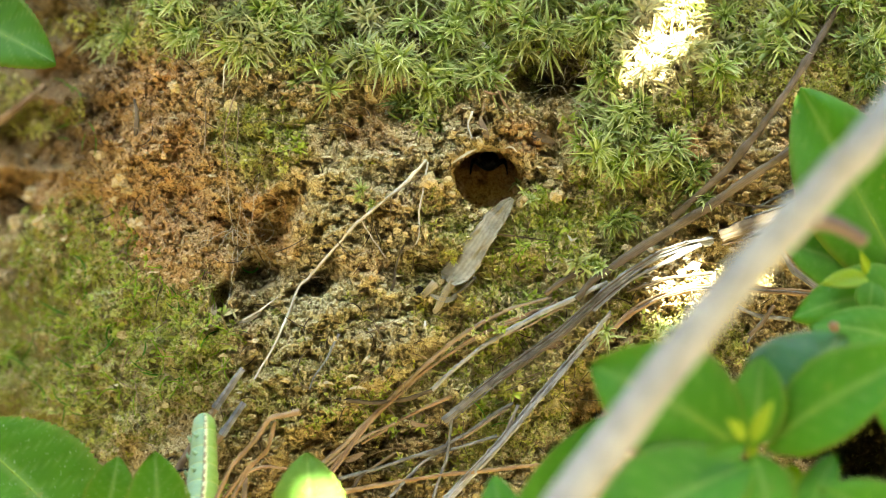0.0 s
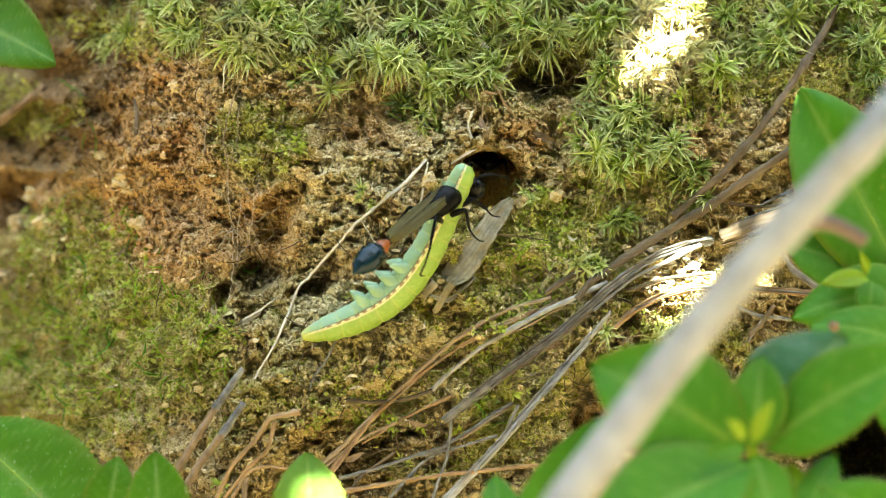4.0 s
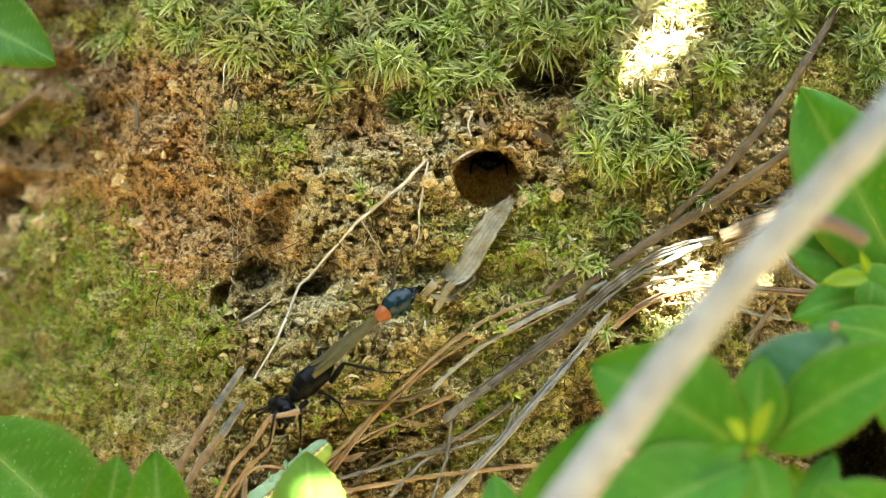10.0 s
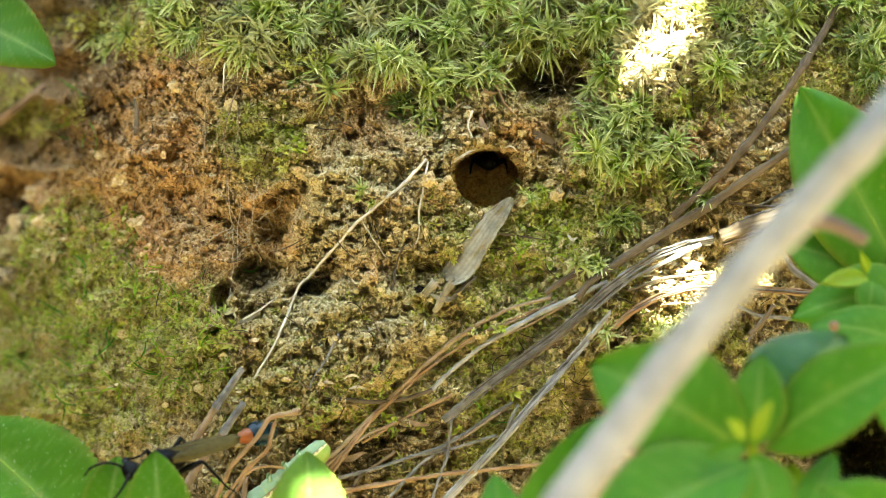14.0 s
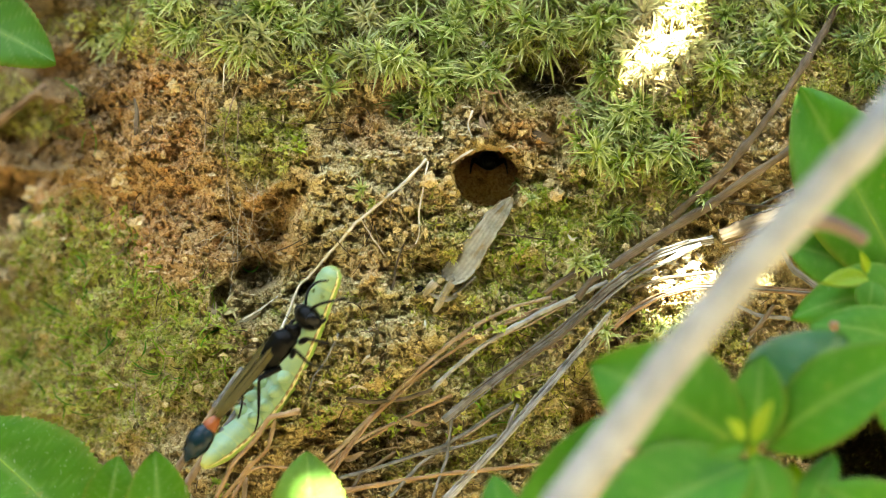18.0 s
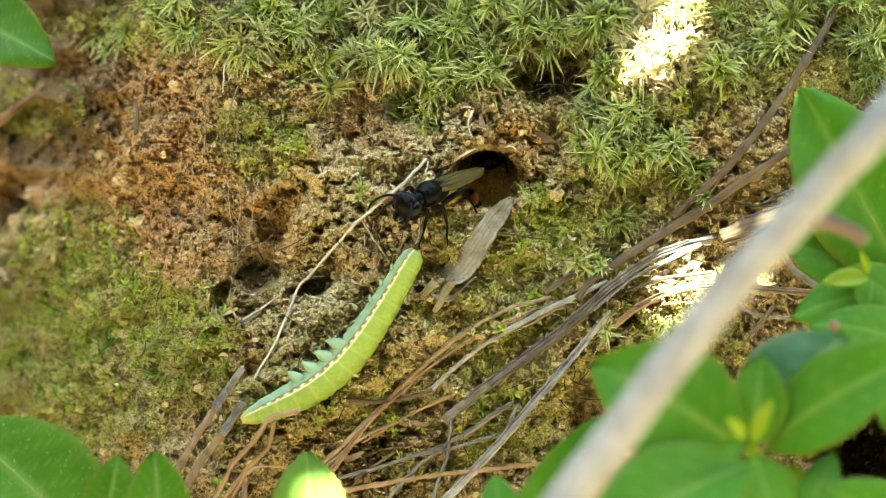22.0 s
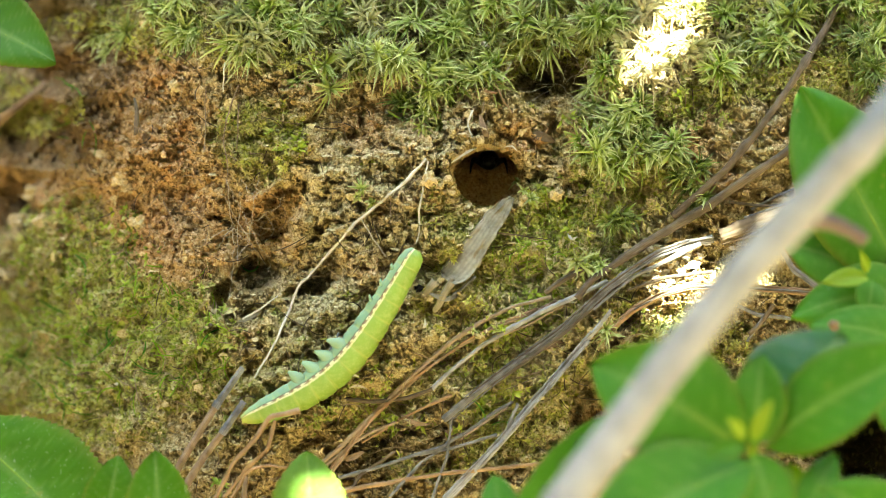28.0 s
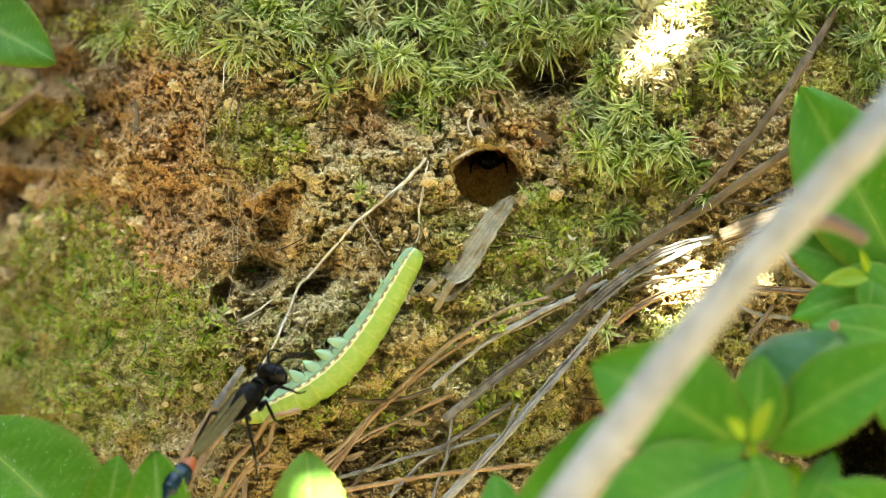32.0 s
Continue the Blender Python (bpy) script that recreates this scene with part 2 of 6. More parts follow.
def relief(u, v):
    """The whole relief in millimetres: large shapes, clods and crumbs."""
    w = 18 * fbm(u / 30, v / 30, 2)
    a, _ = lumps((u + w) / 30, (v - w) / 30)
    b, _ = lumps((u - w) / 14 + 50, (v + w) / 14 + 50)
    c, _ = lumps((u + w) / 8 + 90, (v + w) / 8 + 20)
    e, _ = lumps((u - w) / 5.4 + 140, (v - w) / 5.0 + 70)
    amount = (0.45 + 1.35 * value_noise(u / 70 + 5, v / 70 + 9)) * (1 - 0.5 * np.exp(-((u - 870) / 120) ** 2 - ((v - 300) / 110) ** 2))
    clod, _ = lumps((u + 2 * w) / 68 + 30, (v - 2 * w) / 60 + 60)
    big = np.clip(1.9 * value_noise(u / 130 + 15, v / 130 + 2) - 0.35, 0, 1.2)
    r = form(u, v) + amount * (0.45 * a + 0.75 * b + 0.95 * c + 0.6 * e) + 3.4 * fbm(u / 40, v / 40, 4) + 1.5 * fbm(u / 11 + 33, v / 11 + 8, 3) + 2.2 * big * clod
    # the lip of the burrow turns in
    d = np.sqrt(((u - BURROW[0] + 1.7 * w) / BURROW[2]) ** 2 + ((v - BURROW[1] - 1.7 * w) / BURROW[3]) ** 2)
    q = np.clip((1.03 - d) / 0.16, 0, 1)
    pits = np.clip(-fbm(u / 20 + 7, v / 17 + 3, 3) - 0.10, 0, 0.3)
    return r - 6.0 * q * q - (16.0 - 11.0 * np.clip((470 - u) / 150, 0, 1)) * pits


def growth(u, v):
    """The share of low green growth on the soil."""
    g = patch(u, v, (120, 640, 330, 200, -10), (170, 430, 190, 110, 0), (900, 480, 260, 200, 0), (880, 720, 260, 130, -20), (1250, 120, 260, 130, 0),
              (450, 250, 110, 90, 0), (1400, 80, 240, 140, 0), (80, 210, 110, 110, 0), (1100, 330, 110, 110, 0),
              (1230, 600, 120, 70, 0), (780, 60, 900, 90, 0))
    bare = patch(u, v, (1170, 80, 85, 105, 15), (1320, 260, 110, 95, 0), (300, 360, 150, 150, 0), (690, 235, 100, 55, 0), (640, 470, 60, 42, 0), (1330, 280, 110, 60, 0), (1060, 730, 60, 60, 0), (270, 190, 130, 60, 0), (760, 770, 90, 60, 0), (120, 120, 110, 60, -30), (30, 300, 90, 70, 0), (180, 250, 110, 50, 0))
    return np.clip(np.maximum(g * 0.8, 0.42 * patch(u, v, (600, 640, 230, 170, 0))) - 0.9 * bare + 1.3 * fbm(u / 55 + 20, v / 55 + 3, 4) + 0.02, 0, 1)


def rustiness(u, v):
    r = patch(u, v, (1310, 265, 120, 90, 0), (190, 300, 240, 220, 0), (480, 395, 90, 80, 0), (720, 380, 90, 60, 0), (290, 400, 170, 140, 30), (690, 230, 110, 60, 0), (635, 468, 62, 45, 0), (1060, 725, 70, 80, 0), (180, 150, 210, 110, -20), (510, 380, 50, 50, 0),
              (1250, 280, 80, 50, 0), (1360, 240, 80, 40, 0), (40, 330, 120, 90, 0), (780, 540, 70, 50, 0), (930, 240, 60, 40, 0), (1440, 130, 70, 40, 0), (862, 330, 80, 70, 0))
    r = r - 0.7 * patch(u, v, (630, 700, 170, 130, 0))
    return np.clip(0.85 * r + 0.8 * fbm(u / 50 + 9, v / 50 + 23, 4) - 0.05, 0, 1)


def paleness(u, v):
    """Where the soil is dry and pale, and where a sun fleck is painted in."""
    p = patch(u, v, (1170, 80, 85, 105, 15), (720, 560, 190, 110, 0), (850, 650, 210, 100, -20), (1330, 260, 100, 90, 0), (640, 370, 150, 130, 0), (740, 250, 90, 60, 0), (600, 560, 140, 130, 0), (1120, 370, 110, 90, 0), (900, 620, 170, 100, -20), (1000, 480, 150, 90, -20), (1350, 290, 90, 50, 0), (960, 540, 130, 70, -20), (1000, 660, 110, 80, 0))
    return np.clip(p * (0.75 + 1.2 * fbm(u / 45 + 2, v / 45 + 50, 3)), 0, 1)


def humus_shade(u, v):
    # dark patches paint in the shade of hollows and under moss; noise adds tone
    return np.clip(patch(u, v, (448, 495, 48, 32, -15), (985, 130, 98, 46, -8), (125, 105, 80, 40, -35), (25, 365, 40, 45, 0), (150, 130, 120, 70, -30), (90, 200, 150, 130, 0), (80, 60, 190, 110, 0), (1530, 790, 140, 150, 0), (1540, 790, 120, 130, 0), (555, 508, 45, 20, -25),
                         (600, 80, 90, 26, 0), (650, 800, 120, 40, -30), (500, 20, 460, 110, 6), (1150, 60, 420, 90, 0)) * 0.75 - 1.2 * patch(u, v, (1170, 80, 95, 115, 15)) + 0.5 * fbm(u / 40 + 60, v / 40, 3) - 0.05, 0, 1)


def put(u, v, h=0.0, bare=False):
    """The point h millimetres out from the bank's relief (or, bare, from its large shapes) at the grid place."""
    u, v, h = np.broadcast_arrays(np.asarray(u, float), np.asarray(v, float), np.asarray(h, float))
    p = base(u, v)
    r = form(u, v) if bare else relief(u, v)
    return p + outward(p) * ((r + h) / 1000)[..., None]


def spot(u, v, h=0.0, bare=True):
    return Vector(put(u, v, h, bare))


def at_depth(u, v, h):
    """The point h millimetres out from the smooth bank."""
    p = base(u, v)
    return Vector(p + outward(p) * (h / 1000))


# ---- building ----
def mesh(name, verts, faces, material, smooth=True, **attributes):
    me = bpy.data.meshes.new(name)
    if isinstance(faces, np.ndarray):
        verts = np.asarray(verts, np.float32)
        me.vertices.add(len(verts))
        me.vertices.foreach_set("co", verts.ravel())
        k = faces.shape[1]
        me.loops.add(faces.size)
        me.loops.foreach_set("vertex_index", faces.astype(np.int32).ravel())
        me.polygons.add(len(faces))
        me.polygons.foreach_set("loop_start", np.arange(0, faces.size, k, dtype=np.int32))
        me.update(calc_edges=True)
        me.validate()
    else:
        me.from_pydata([tuple(v) for v in verts], [], faces)
    for key, values in attributes.items():
        me.attributes.new(key, "FLOAT", "POINT").data.foreach_set("value", np.asarray(values, np.float32).ravel())
    me.polygons.foreach_set("use_smooth", np.full(len(me.polygons), smooth))
    me.materials.append(material)
    return me


def thing(name, label, category, group="", kind="", data=None):
    return tagged(new(name, data), label, category, group, kind)


def part(name, data, parent, label=""):
    ob = new(name, data)
    ob.parent = parent
    return tagged(ob, label) if label else ob


def tube(points, radii, sides=8, flat=1.0, rough=0.0, seed=0, twist=0.0, ridge=0.0):
    """A closed round or flattened stalk through points. Returns vertices, faces and each vertex's place round the stalk."""
    p = [Vector(q) for q in points]
    rnd = random.Random(seed)
    verts, faces, turn = [], [], []
    side = None
    for i, q in enumerate(p):
        d = (p[min(i + 1, len(p) - 1)] - p[max(i - 1, 0)]).normalized()
        if side is None:
            side = d.cross(Vector((0, -1, 0.2)))
            if side.length < 1e-3:
                side = d.cross(Vector((1, 0, 0)))
        side = (side - d * side.dot(d)).normalized()
        other = d.cross(side)
        for k in range(sides):
            a = 2 * math.pi * k / sides + twist * i
            r = radii[i] * (1 + rough * (rnd.random() - 0.5)) * (1 + ridge * math.cos(5 * a + 0.2 * i * twist * 20))
            verts.append(q + side * (r * math.cos(a)) + other * (r * flat * math.sin(a)))
            turn.append(abs(k / sides - 0.5) * 2)
    for i in range(len(p) - 1):
        for k in range(sides):
            a, b = i * sides + k, i * sides + (k + 1) % sides
            faces.append((a, b, b + sides, a + sides))
    faces.append(tuple(range(sides))[::-1])
    faces.append(tuple(range((len(p) - 1) * sides, len(p) * sides)))
    return verts, faces, turn


def smooth_line(points, steps=6):
    """A curve through points, with more points on it."""
    p = [Vector(q) for q in points]
    out = []
    for i in range(len(p) - 1):
        a, b, c, d = p[max(i - 1, 0)], p[i], p[i + 1], p[min(i + 2, len(p) - 1)]
        for k in range(steps):
            t = k / steps
            out.append(0.5 * (2 * b + (c - a) * t + (2 * a - 5 * b + 4 * c - d) * t * t + (3 * b - a - 3 * c + d) * t ** 3))
    out.append(p[-1])
    return out


# ---- ground ----
def ground_sheet():
    fine = 0.00017
    sv = np.concatenate([-np.geomspace(300, 0.054, 70), np.arange(-0.0535, 0.058, fine), np.geomspace(0.0585, 300, 70)])
    xs = np.concatenate([-np.geomspace(300, 0.078, 60), np.arange(-0.0775, 0.0775, fine), np.geomspace(0.078, 300, 60)])
    y, z = np.interp(sv, _S, _Y), np.interp(sv, _S, _Z)
    d = (y - EYE.y) * FWD.y + (z - EYE.z) * FWD.z
    v = np.interp(sv, _S, _V)
    X, Y = np.meshgrid(xs, y)
    Z = np.meshgrid(xs, z)[1]
    V = np.meshgrid(xs, v)[1]
    U = 784 + X / CELL * FAR / np.maximum(np.meshgrid(xs, d)[1], 0.05)
    Uc, Vc = np.clip(U, -900, 2500), np.clip(V, -700, 1600)
    P = np.stack([X, Y, Z], -1)
    fade = np.exp(-(np.maximum(np.abs(X) - 0.08, 0) / 0.03) ** 2) * np.exp(-(np.maximum(np.abs(np.meshgrid(xs, sv)[1]) - 0.06, 0) / 0.02) ** 2)
    grain = np.random.default_rng(2).normal(0, 0.10, X.shape)
    P = P + outward(P) * ((relief(Uc, Vc) + grain) * fade / 1000)[..., None]
    n, m = X.shape
    idx = np.arange(n * m).reshape(n, m)
    quads = np.stack([idx[:-1, :-1], idx[:-1, 1:], idx[1:, 1:], idx[1:, :-1]], -1).reshape(-1, 4)
    # the burrow's mouth is a real opening
    inside = (((U - BURROW[0]) / BURROW[2]) ** 2 + ((V - BURROW[1]) / BURROW[3]) ** 2 < 0.70).ravel()
    quads = quads[~inside[quads].all(1)]
    me = mesh("ground", P.reshape(-1, 3), quads, M_SOIL, False, moss=growth(Uc, Vc) * np.maximum(fade, 0.4), rust=rustiness(Uc, Vc), pale=paleness(Uc, Vc), humus_shade=np.maximum(humus_shade(Uc, Vc), 0.85 * (1 - fade)))
    return thing("ground", "earth bank of crumbly tan loam with green growth", "ground", kind="structure", data=me)


ground = ground_sheet()


def burrow():
    """A tunnel with a ramp of soil for a floor, open to the bank's face."""
    rings, sides = 90, 110
    verts, faces = [], []
    c0 = at_depth(BURROW[0], BURROW[1], float(form(np.array(BURROW[0] * 1.0), np.array(BURROW[1] * 1.0))) * 0.3 - 4.0)
    for i in range(rings):
        t = i / (rings - 1)
        deep = 0.036 * t ** 1.7
        c = c0 + Vector((0.003 * t, deep, 0.002 * t))
        ramp = 1 - 0.85 * min(1, deep / 0.0055)
        size = (0.98 + 0.10 * math.sin(3 * t)) * (1 - 0.45 * t ** 3)
        for k in range(sides):
            a = 2 * math.pi * k / sides
            w = 1 + 0.22 * noise.fractal(Vector((math.cos(a) * 4, math.sin(a) * 4, t * 22)), 1.0, 2.0, 4)
            w += 0.07 * noise.noise(Vector((math.cos(a) * 22, math.sin(a) * 22, deep * 2200)))
            z = math.sin(a)
            verts.append(c + Vector((BURROW[2] * CELL * size * w * math.cos(a), 0, BURROW[3] * CELL * size * w * (z * ramp if z < 0 else z) + 0.0006 * noise.fractal(Vector((math.cos(a) * 5, deep * 900, t)), 1.0, 2.0, 3) * (z < 0.2))))
    for i in range(rings - 1):
        for k in range(sides):
            a, b = i * sides + k, i * sides + (k + 1) % sides
            faces.append((a, b, b + sides, a + sides))
    faces.append(tuple(range((rings - 1) * sides, rings * sides)))
    k = len(verts)
    me = mesh("burrow", verts, faces, M_SOIL, False, moss=[0.0] * k, rust=[1.0] * k, humus_shade=[0.0] * k, pale=[0.15] * k)
    thing("burrow", "round open burrow dug into the earth bank", "burrow", kind="structure", data=me)


burrow()

def round_grain(cuts):
    b = bmesh.new()
    bmesh.ops.create_icosphere(b, subdivisions=cuts, radius=1)
    v, f = np.array([q.co[:] for q in b.verts]), np.array([[q.index for q in t.verts] for t in b.faces])
    b.free()
    return v, f


ICO_V, ICO_F = round_grain(2)
SEED_V, SEED_F = round_grain(1)


def crumbs(name, label, count, size, where, material, seed, sink=0.2, fine=False, thin=1.0, dry=0.0):
    """Loose crumbs of soil: one object of many lumpy grains. where(u, v) gives the share of places that hold one."""
    rng = np.random.default_rng(seed)
    u, v = rng.uniform(-40, 1610, count * 4), rng.uniform(-30, 920, count * 4)
    keep = rng.random(u.size) < where(u, v)
    out = ((u - BURROW[0]) / (BURROW[2] - 2)) ** 2 + ((v - BURROW[1]) / (BURROW[3] - 2)) ** 2 > 1
    u, v = u[keep & out][:count], v[keep & out][:count]
    r = size[0] * (size[1] / size[0]) ** (rng.random(u.size) ** 2.2)
    c = put(u, v, r * (1 - 2 * sink))
    shape, tri = (SEED_V, SEED_F) if fine else (ICO_V, ICO_F)
    k = len(shape)
    lump = 1 + 0.9 * (rng.random((u.size, k)) - 0.5)
    stretch = rng.uniform(0.55, 1.35, (u.size, 1, 3))
    stretch[np.arange(u.size), 0, rng.integers(0, 3, u.size)] *= thin
    verts = c[:, None, :] + shape[None] * stretch * lump[..., None] * (r / 1000)[:, None, None]
    faces = (tri[None] + k * np.arange(u.size)[:, None, None]).reshape(-1, 3)
    each = lambda f: np.repeat(f(u, v), k)
    me = mesh(name, verts.reshape(-1, 3), faces, material, False, moss=each(growth) * 0.45, rust=each(rustiness), pale=np.maximum(each(paleness), dry), humus_shade=each(humus_shade) * 0.6 * (1 - dry))
    return thing(name, label, "soil", kind="stuff", data=me)


def crumbly(u, v):
    return np.clip(0.8 - 0.65 * growth(u, v) + 0.35 * patch(u, v, (640, 480, 150, 130, 0), (650, 650, 220, 100, 0), (1340, 270, 110, 70, 0)), 0.15, 1)


crumbs("soil_crumbs", "loose tan and rust crumbs of dry soil on the bank", 4500, (0.16, 0.55), crumbly, M_SOIL, 3, 0.15, True)
crumbs("soil_grains", "fine grains of dry soil scattered on the bank", 75000, (0.06, 0.24), lambda u, v: np.clip(crumbly(u, v) + 0.15, 0, 1), M_SOIL, 4, 0.1, True)

crumbs("soil_flakes", "thin pale flakes of dry soil and husk on the bank", 3600, (0.22, 0.75), lambda u, v: np.clip(0.25 + paleness(u, v) + 0.4 * patch(u, v, (900, 480, 260, 190, 0)) - 0.6 * patch(u, v, (90, 150, 220, 200, 0)), 0, 1), M_SOIL, 6, -0.1, True, 0.22, 0.8)


# ---- moss ----
def leaflets(centres, out_dir, count, length, width, droop, rng, spread=(0.2, 1.35), segs=3):
    """Narrow keeled leaves in rosettes round centres. Returns vertices, faces, place along the leaf and rosette number."""
    n = len(centres)
    N = n * count
    c = np.repeat(centres, count, 0)
    axis = np.repeat(out_dir / np.linalg.norm(out_dir, axis=1, keepdims=True), count, 0)
    helper = rng.normal(size=(N, 3))
    side = np.cross(axis, helper)
    side /= np.linalg.norm(side, axis=1, keepdims=True)
    el = rng.uniform(*spread, N)
    d = axis * np.cos(el)[:, None] + side * np.sin(el)[:, None]
    L = np.repeat(rng.uniform(length[0], length[1], n), count) * rng.uniform(0.6, 1.1, N) / 1000
    W = rng.uniform(width[0], width[1], N) / 1000
    cr = np.cross(d, axis)
    cr /= np.linalg.norm(cr, axis=1, keepdims=True) + 1e-9
    nrm = np.cross(cr, d)
    bend = rng.uniform(-0.3, 1.0, N) * droop
    verts, along = [], []
    for k in range(segs + 1):
        t = k / segs
        p = c + d * (L * t)[:, None] - nrm * (bend * L * t * t)[:, None] + np.array([0, 0, -1.0]) * (0.15 * droop * L * t * t)[:, None]
        w = W * (0.75 + 0.5 * t) * (1 - t) ** 0.6 if k else W * 0.7
        if k == segs:
            verts += [p]
            along += [np.full(N, t)]
        else:
            verts += [p - cr * w[:, None], p - nrm * (0.35 * w)[:, None], p + cr * w[:, None]]
            along += [np.full(N, t)] * 3
    per = 3 * segs + 1
    V = np.stack(verts, 1).reshape(-1, 3)
    A = np.stack(along, 1).reshape(-1)
    f = []
    for k in range(segs):
        a = 3 * k
        if k < segs - 1:
            f += [(a, a + 1, a + 4), (a, a + 4, a + 3), (a + 1, a + 2, a + 5), (a + 1, a + 5, a + 4)]
        else:
            f += [(a, a + 1, a + 3), (a + 1, a + 2, a + 3)]
    F = (np.array(f)[None] + per * np.arange(N)[:, None, None]).reshape(-1, 3)
    return V, F, A, np.repeat(np.repeat(np.arange(n), count), per)


def moss_here(u, v):
    """The share of the long-leaved moss that hangs over the bank's upper edge."""
    edge = np.interp(u, [-50, 130, 240, 380, 520, 650, 780, 860, 900, 1040, 1080, 1230, 1400, 1620], [-60, 10, 45, 70, 95, 150, 195, 150, 95, 90, 150, 130, 130, 190])
    top = np.clip((edge - v + 40 * fbm(u / 60, v / 60, 3)) / 26, 0, 1)
    bare = patch(u, v, (980, 140, 105, 52, -8), (600, 80, 90, 36, 0), (350, 110, 70, 30, 0), (1182, 65, 48, 85, 10), (1330, 150, 90, 30, 0), (1450, 140, 50, 30, 0))
    clump = patch(u, v, (1120, 235, 110, 62, 8), (1200, 300, 45, 25, 0), (750, 170, 60, 50, 0), (1090, 390, 30, 18, 0))
    thin = 1 - 0.65 * np.clip((u - 1200) / 60, 0, 1) * np.clip(fbm(u / 70 + 8, v / 70, 3) * 4 + 0.8, 0, 1)
    gaps = np.clip(1.15 + 3.2 * fbm(u / 75 + 31, v / 60 + 5, 3), 0.0, 1)
    return np.clip(np.maximum(top * thin * gaps, clump) - bare, 0, 1)


def moss_carpet(name, label, count, leaves, length, width, where, material, seed, droop, lift, spread=(0.2, 1.35), lean=0.5, dryness=0.3, segs=3):
    rng = np.random.default_rng(seed)
    u, v = rng.uniform(-60, 1630, count * 6), rng.uniform(-70, 930, count * 6)
    keep = rng.random(u.size) < where(u, v)
    out = ((u - BURROW[0]) / (BURROW[2] + 14)) ** 2 + ((v - BURROW[1]) / (BURROW[3] + 14)) ** 2 > 1
    u, v = u[keep & out][:count], v[keep & out][:count]
    c = put(u, v, rng.uniform(*lift, u.size))
    way = outward(c) + np.array([0, 0, lean]) + 0.6 * rng.normal(size=c.shape)
    V, F, A, own = leaflets(c, way, leaves, length, width, droop, rng, spread, segs)
    # the last patch pales moss under the sun fleck, light put into its colour
    dry = np.clip(rng.normal(dryness, 0.2, u.size) + 0.5 * fbm(u / 90, v / 90, 2) + (rng.random(u.size) < 0.07) * 0.8 + 0.9 * patch(u, v, (1170, 80, 90, 110, 15)), 0, 1)
    tone = np.clip(0.5 + 1.3 * fbm(u / 60 + 4, v / 50 + 14, 3) + rng.normal(0, 0.22, u.size), 0, 1)
    return thing(name, label, "moss", kind="stuff", data=mesh(name, V, F, material, True, along=A, dry=dry[own], tone=tone[own]))


def moss_cushions(name, label, count, where, material, seed, length, width, gap, leaves=9):
    """Cushions of long-leaved moss: shoots that fan out from each cushion's middle, dark gaps between the cushions."""
    rng = np.random.default_rng(seed)
    spots = []
    for _ in range(count * 40):
        u, v = rng.uniform(-60, 1630), rng.uniform(-70, 420)
        if rng.random() < where(np.array(u), np.array(v)) and all((u - a) ** 2 + (v - b) ** 2 > (gap * c) ** 2 for a, b, c in spots):
            spots.append((u, v, rng.uniform(0.75, 1.35)))
            if len(spots) == count:
                break
    cs, ways, tones, drys = [], [], [], []
    for u, v, size in spots:
        k, R = int(9 * size ** 2) + 3, 24 * size
        a, q = rng.uniform(0, 6.283, k), np.sqrt(rng.random(k))
        du, dv = R * q * np.cos(a), 0.8 * R * q * np.sin(a)
        c = put(u + 0 * du, v + 0 * dv, rng.uniform(0.6, 2.0) + 1.6 * (1 - q * q))
        c = c + np.stack([du * CELL, 0 * du, -dv * CELL], -1)
        ways.append(outward(c) * 0.75 + np.stack([1.3 * du / R, 0 * du, -1.1 * dv / R + 0.1], -1) + 0.22 * rng.normal(size=c.shape))
        cs.append(c)
        tones.append(np.clip(rng.uniform(-0.05, 0.95) + rng.normal(0, 0.16, k), 0, 1))
        # cushions at the sun fleck are paled to paint in its brightness
        drys.append(np.clip(rng.normal(0.05, 0.16) + rng.normal(0, 0.08, k) + 0.9 * patch(u + du, v + dv, (1170, 80, 95, 115, 15)), 0, 1))
    c, way = np.concatenate(cs), np.concatenate(ways)
    V, F, A, own = leaflets(c, way, leaves, length, width, 1.3, rng, (0.05, 0.85), 4)
    return thing(name, label, "moss", kind="stuff", data=mesh(name, V, F, material, True, along=A, dry=np.concatenate(drys)[own], tone=np.concatenate(tones)[own]))


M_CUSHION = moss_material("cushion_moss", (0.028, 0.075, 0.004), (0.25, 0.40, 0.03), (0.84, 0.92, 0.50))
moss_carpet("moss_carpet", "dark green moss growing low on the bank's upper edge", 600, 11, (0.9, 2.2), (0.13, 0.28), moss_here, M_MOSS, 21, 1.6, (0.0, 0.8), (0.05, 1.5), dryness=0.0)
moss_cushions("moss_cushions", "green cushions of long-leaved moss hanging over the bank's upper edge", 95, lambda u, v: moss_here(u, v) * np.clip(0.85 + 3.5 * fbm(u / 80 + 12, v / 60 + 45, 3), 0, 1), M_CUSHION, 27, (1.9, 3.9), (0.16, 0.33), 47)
moss_carpet("low_moss", "thin film of short yellow-green moss on soil", 12500, 7, (0.5, 1.4), (0.10, 0.22),
            lambda u, v: np.clip(growth(u, v) * 1.2 - 0.3, 0, 1) * (1 - 0.75 * patch(u, v, (640, 590, 280, 250, 0), (960, 560, 200, 110, -25))), M_FILM, 22, 0.4, (0.0, 0.2), (0.3, 1.4), 0.2, 0.2, 2)
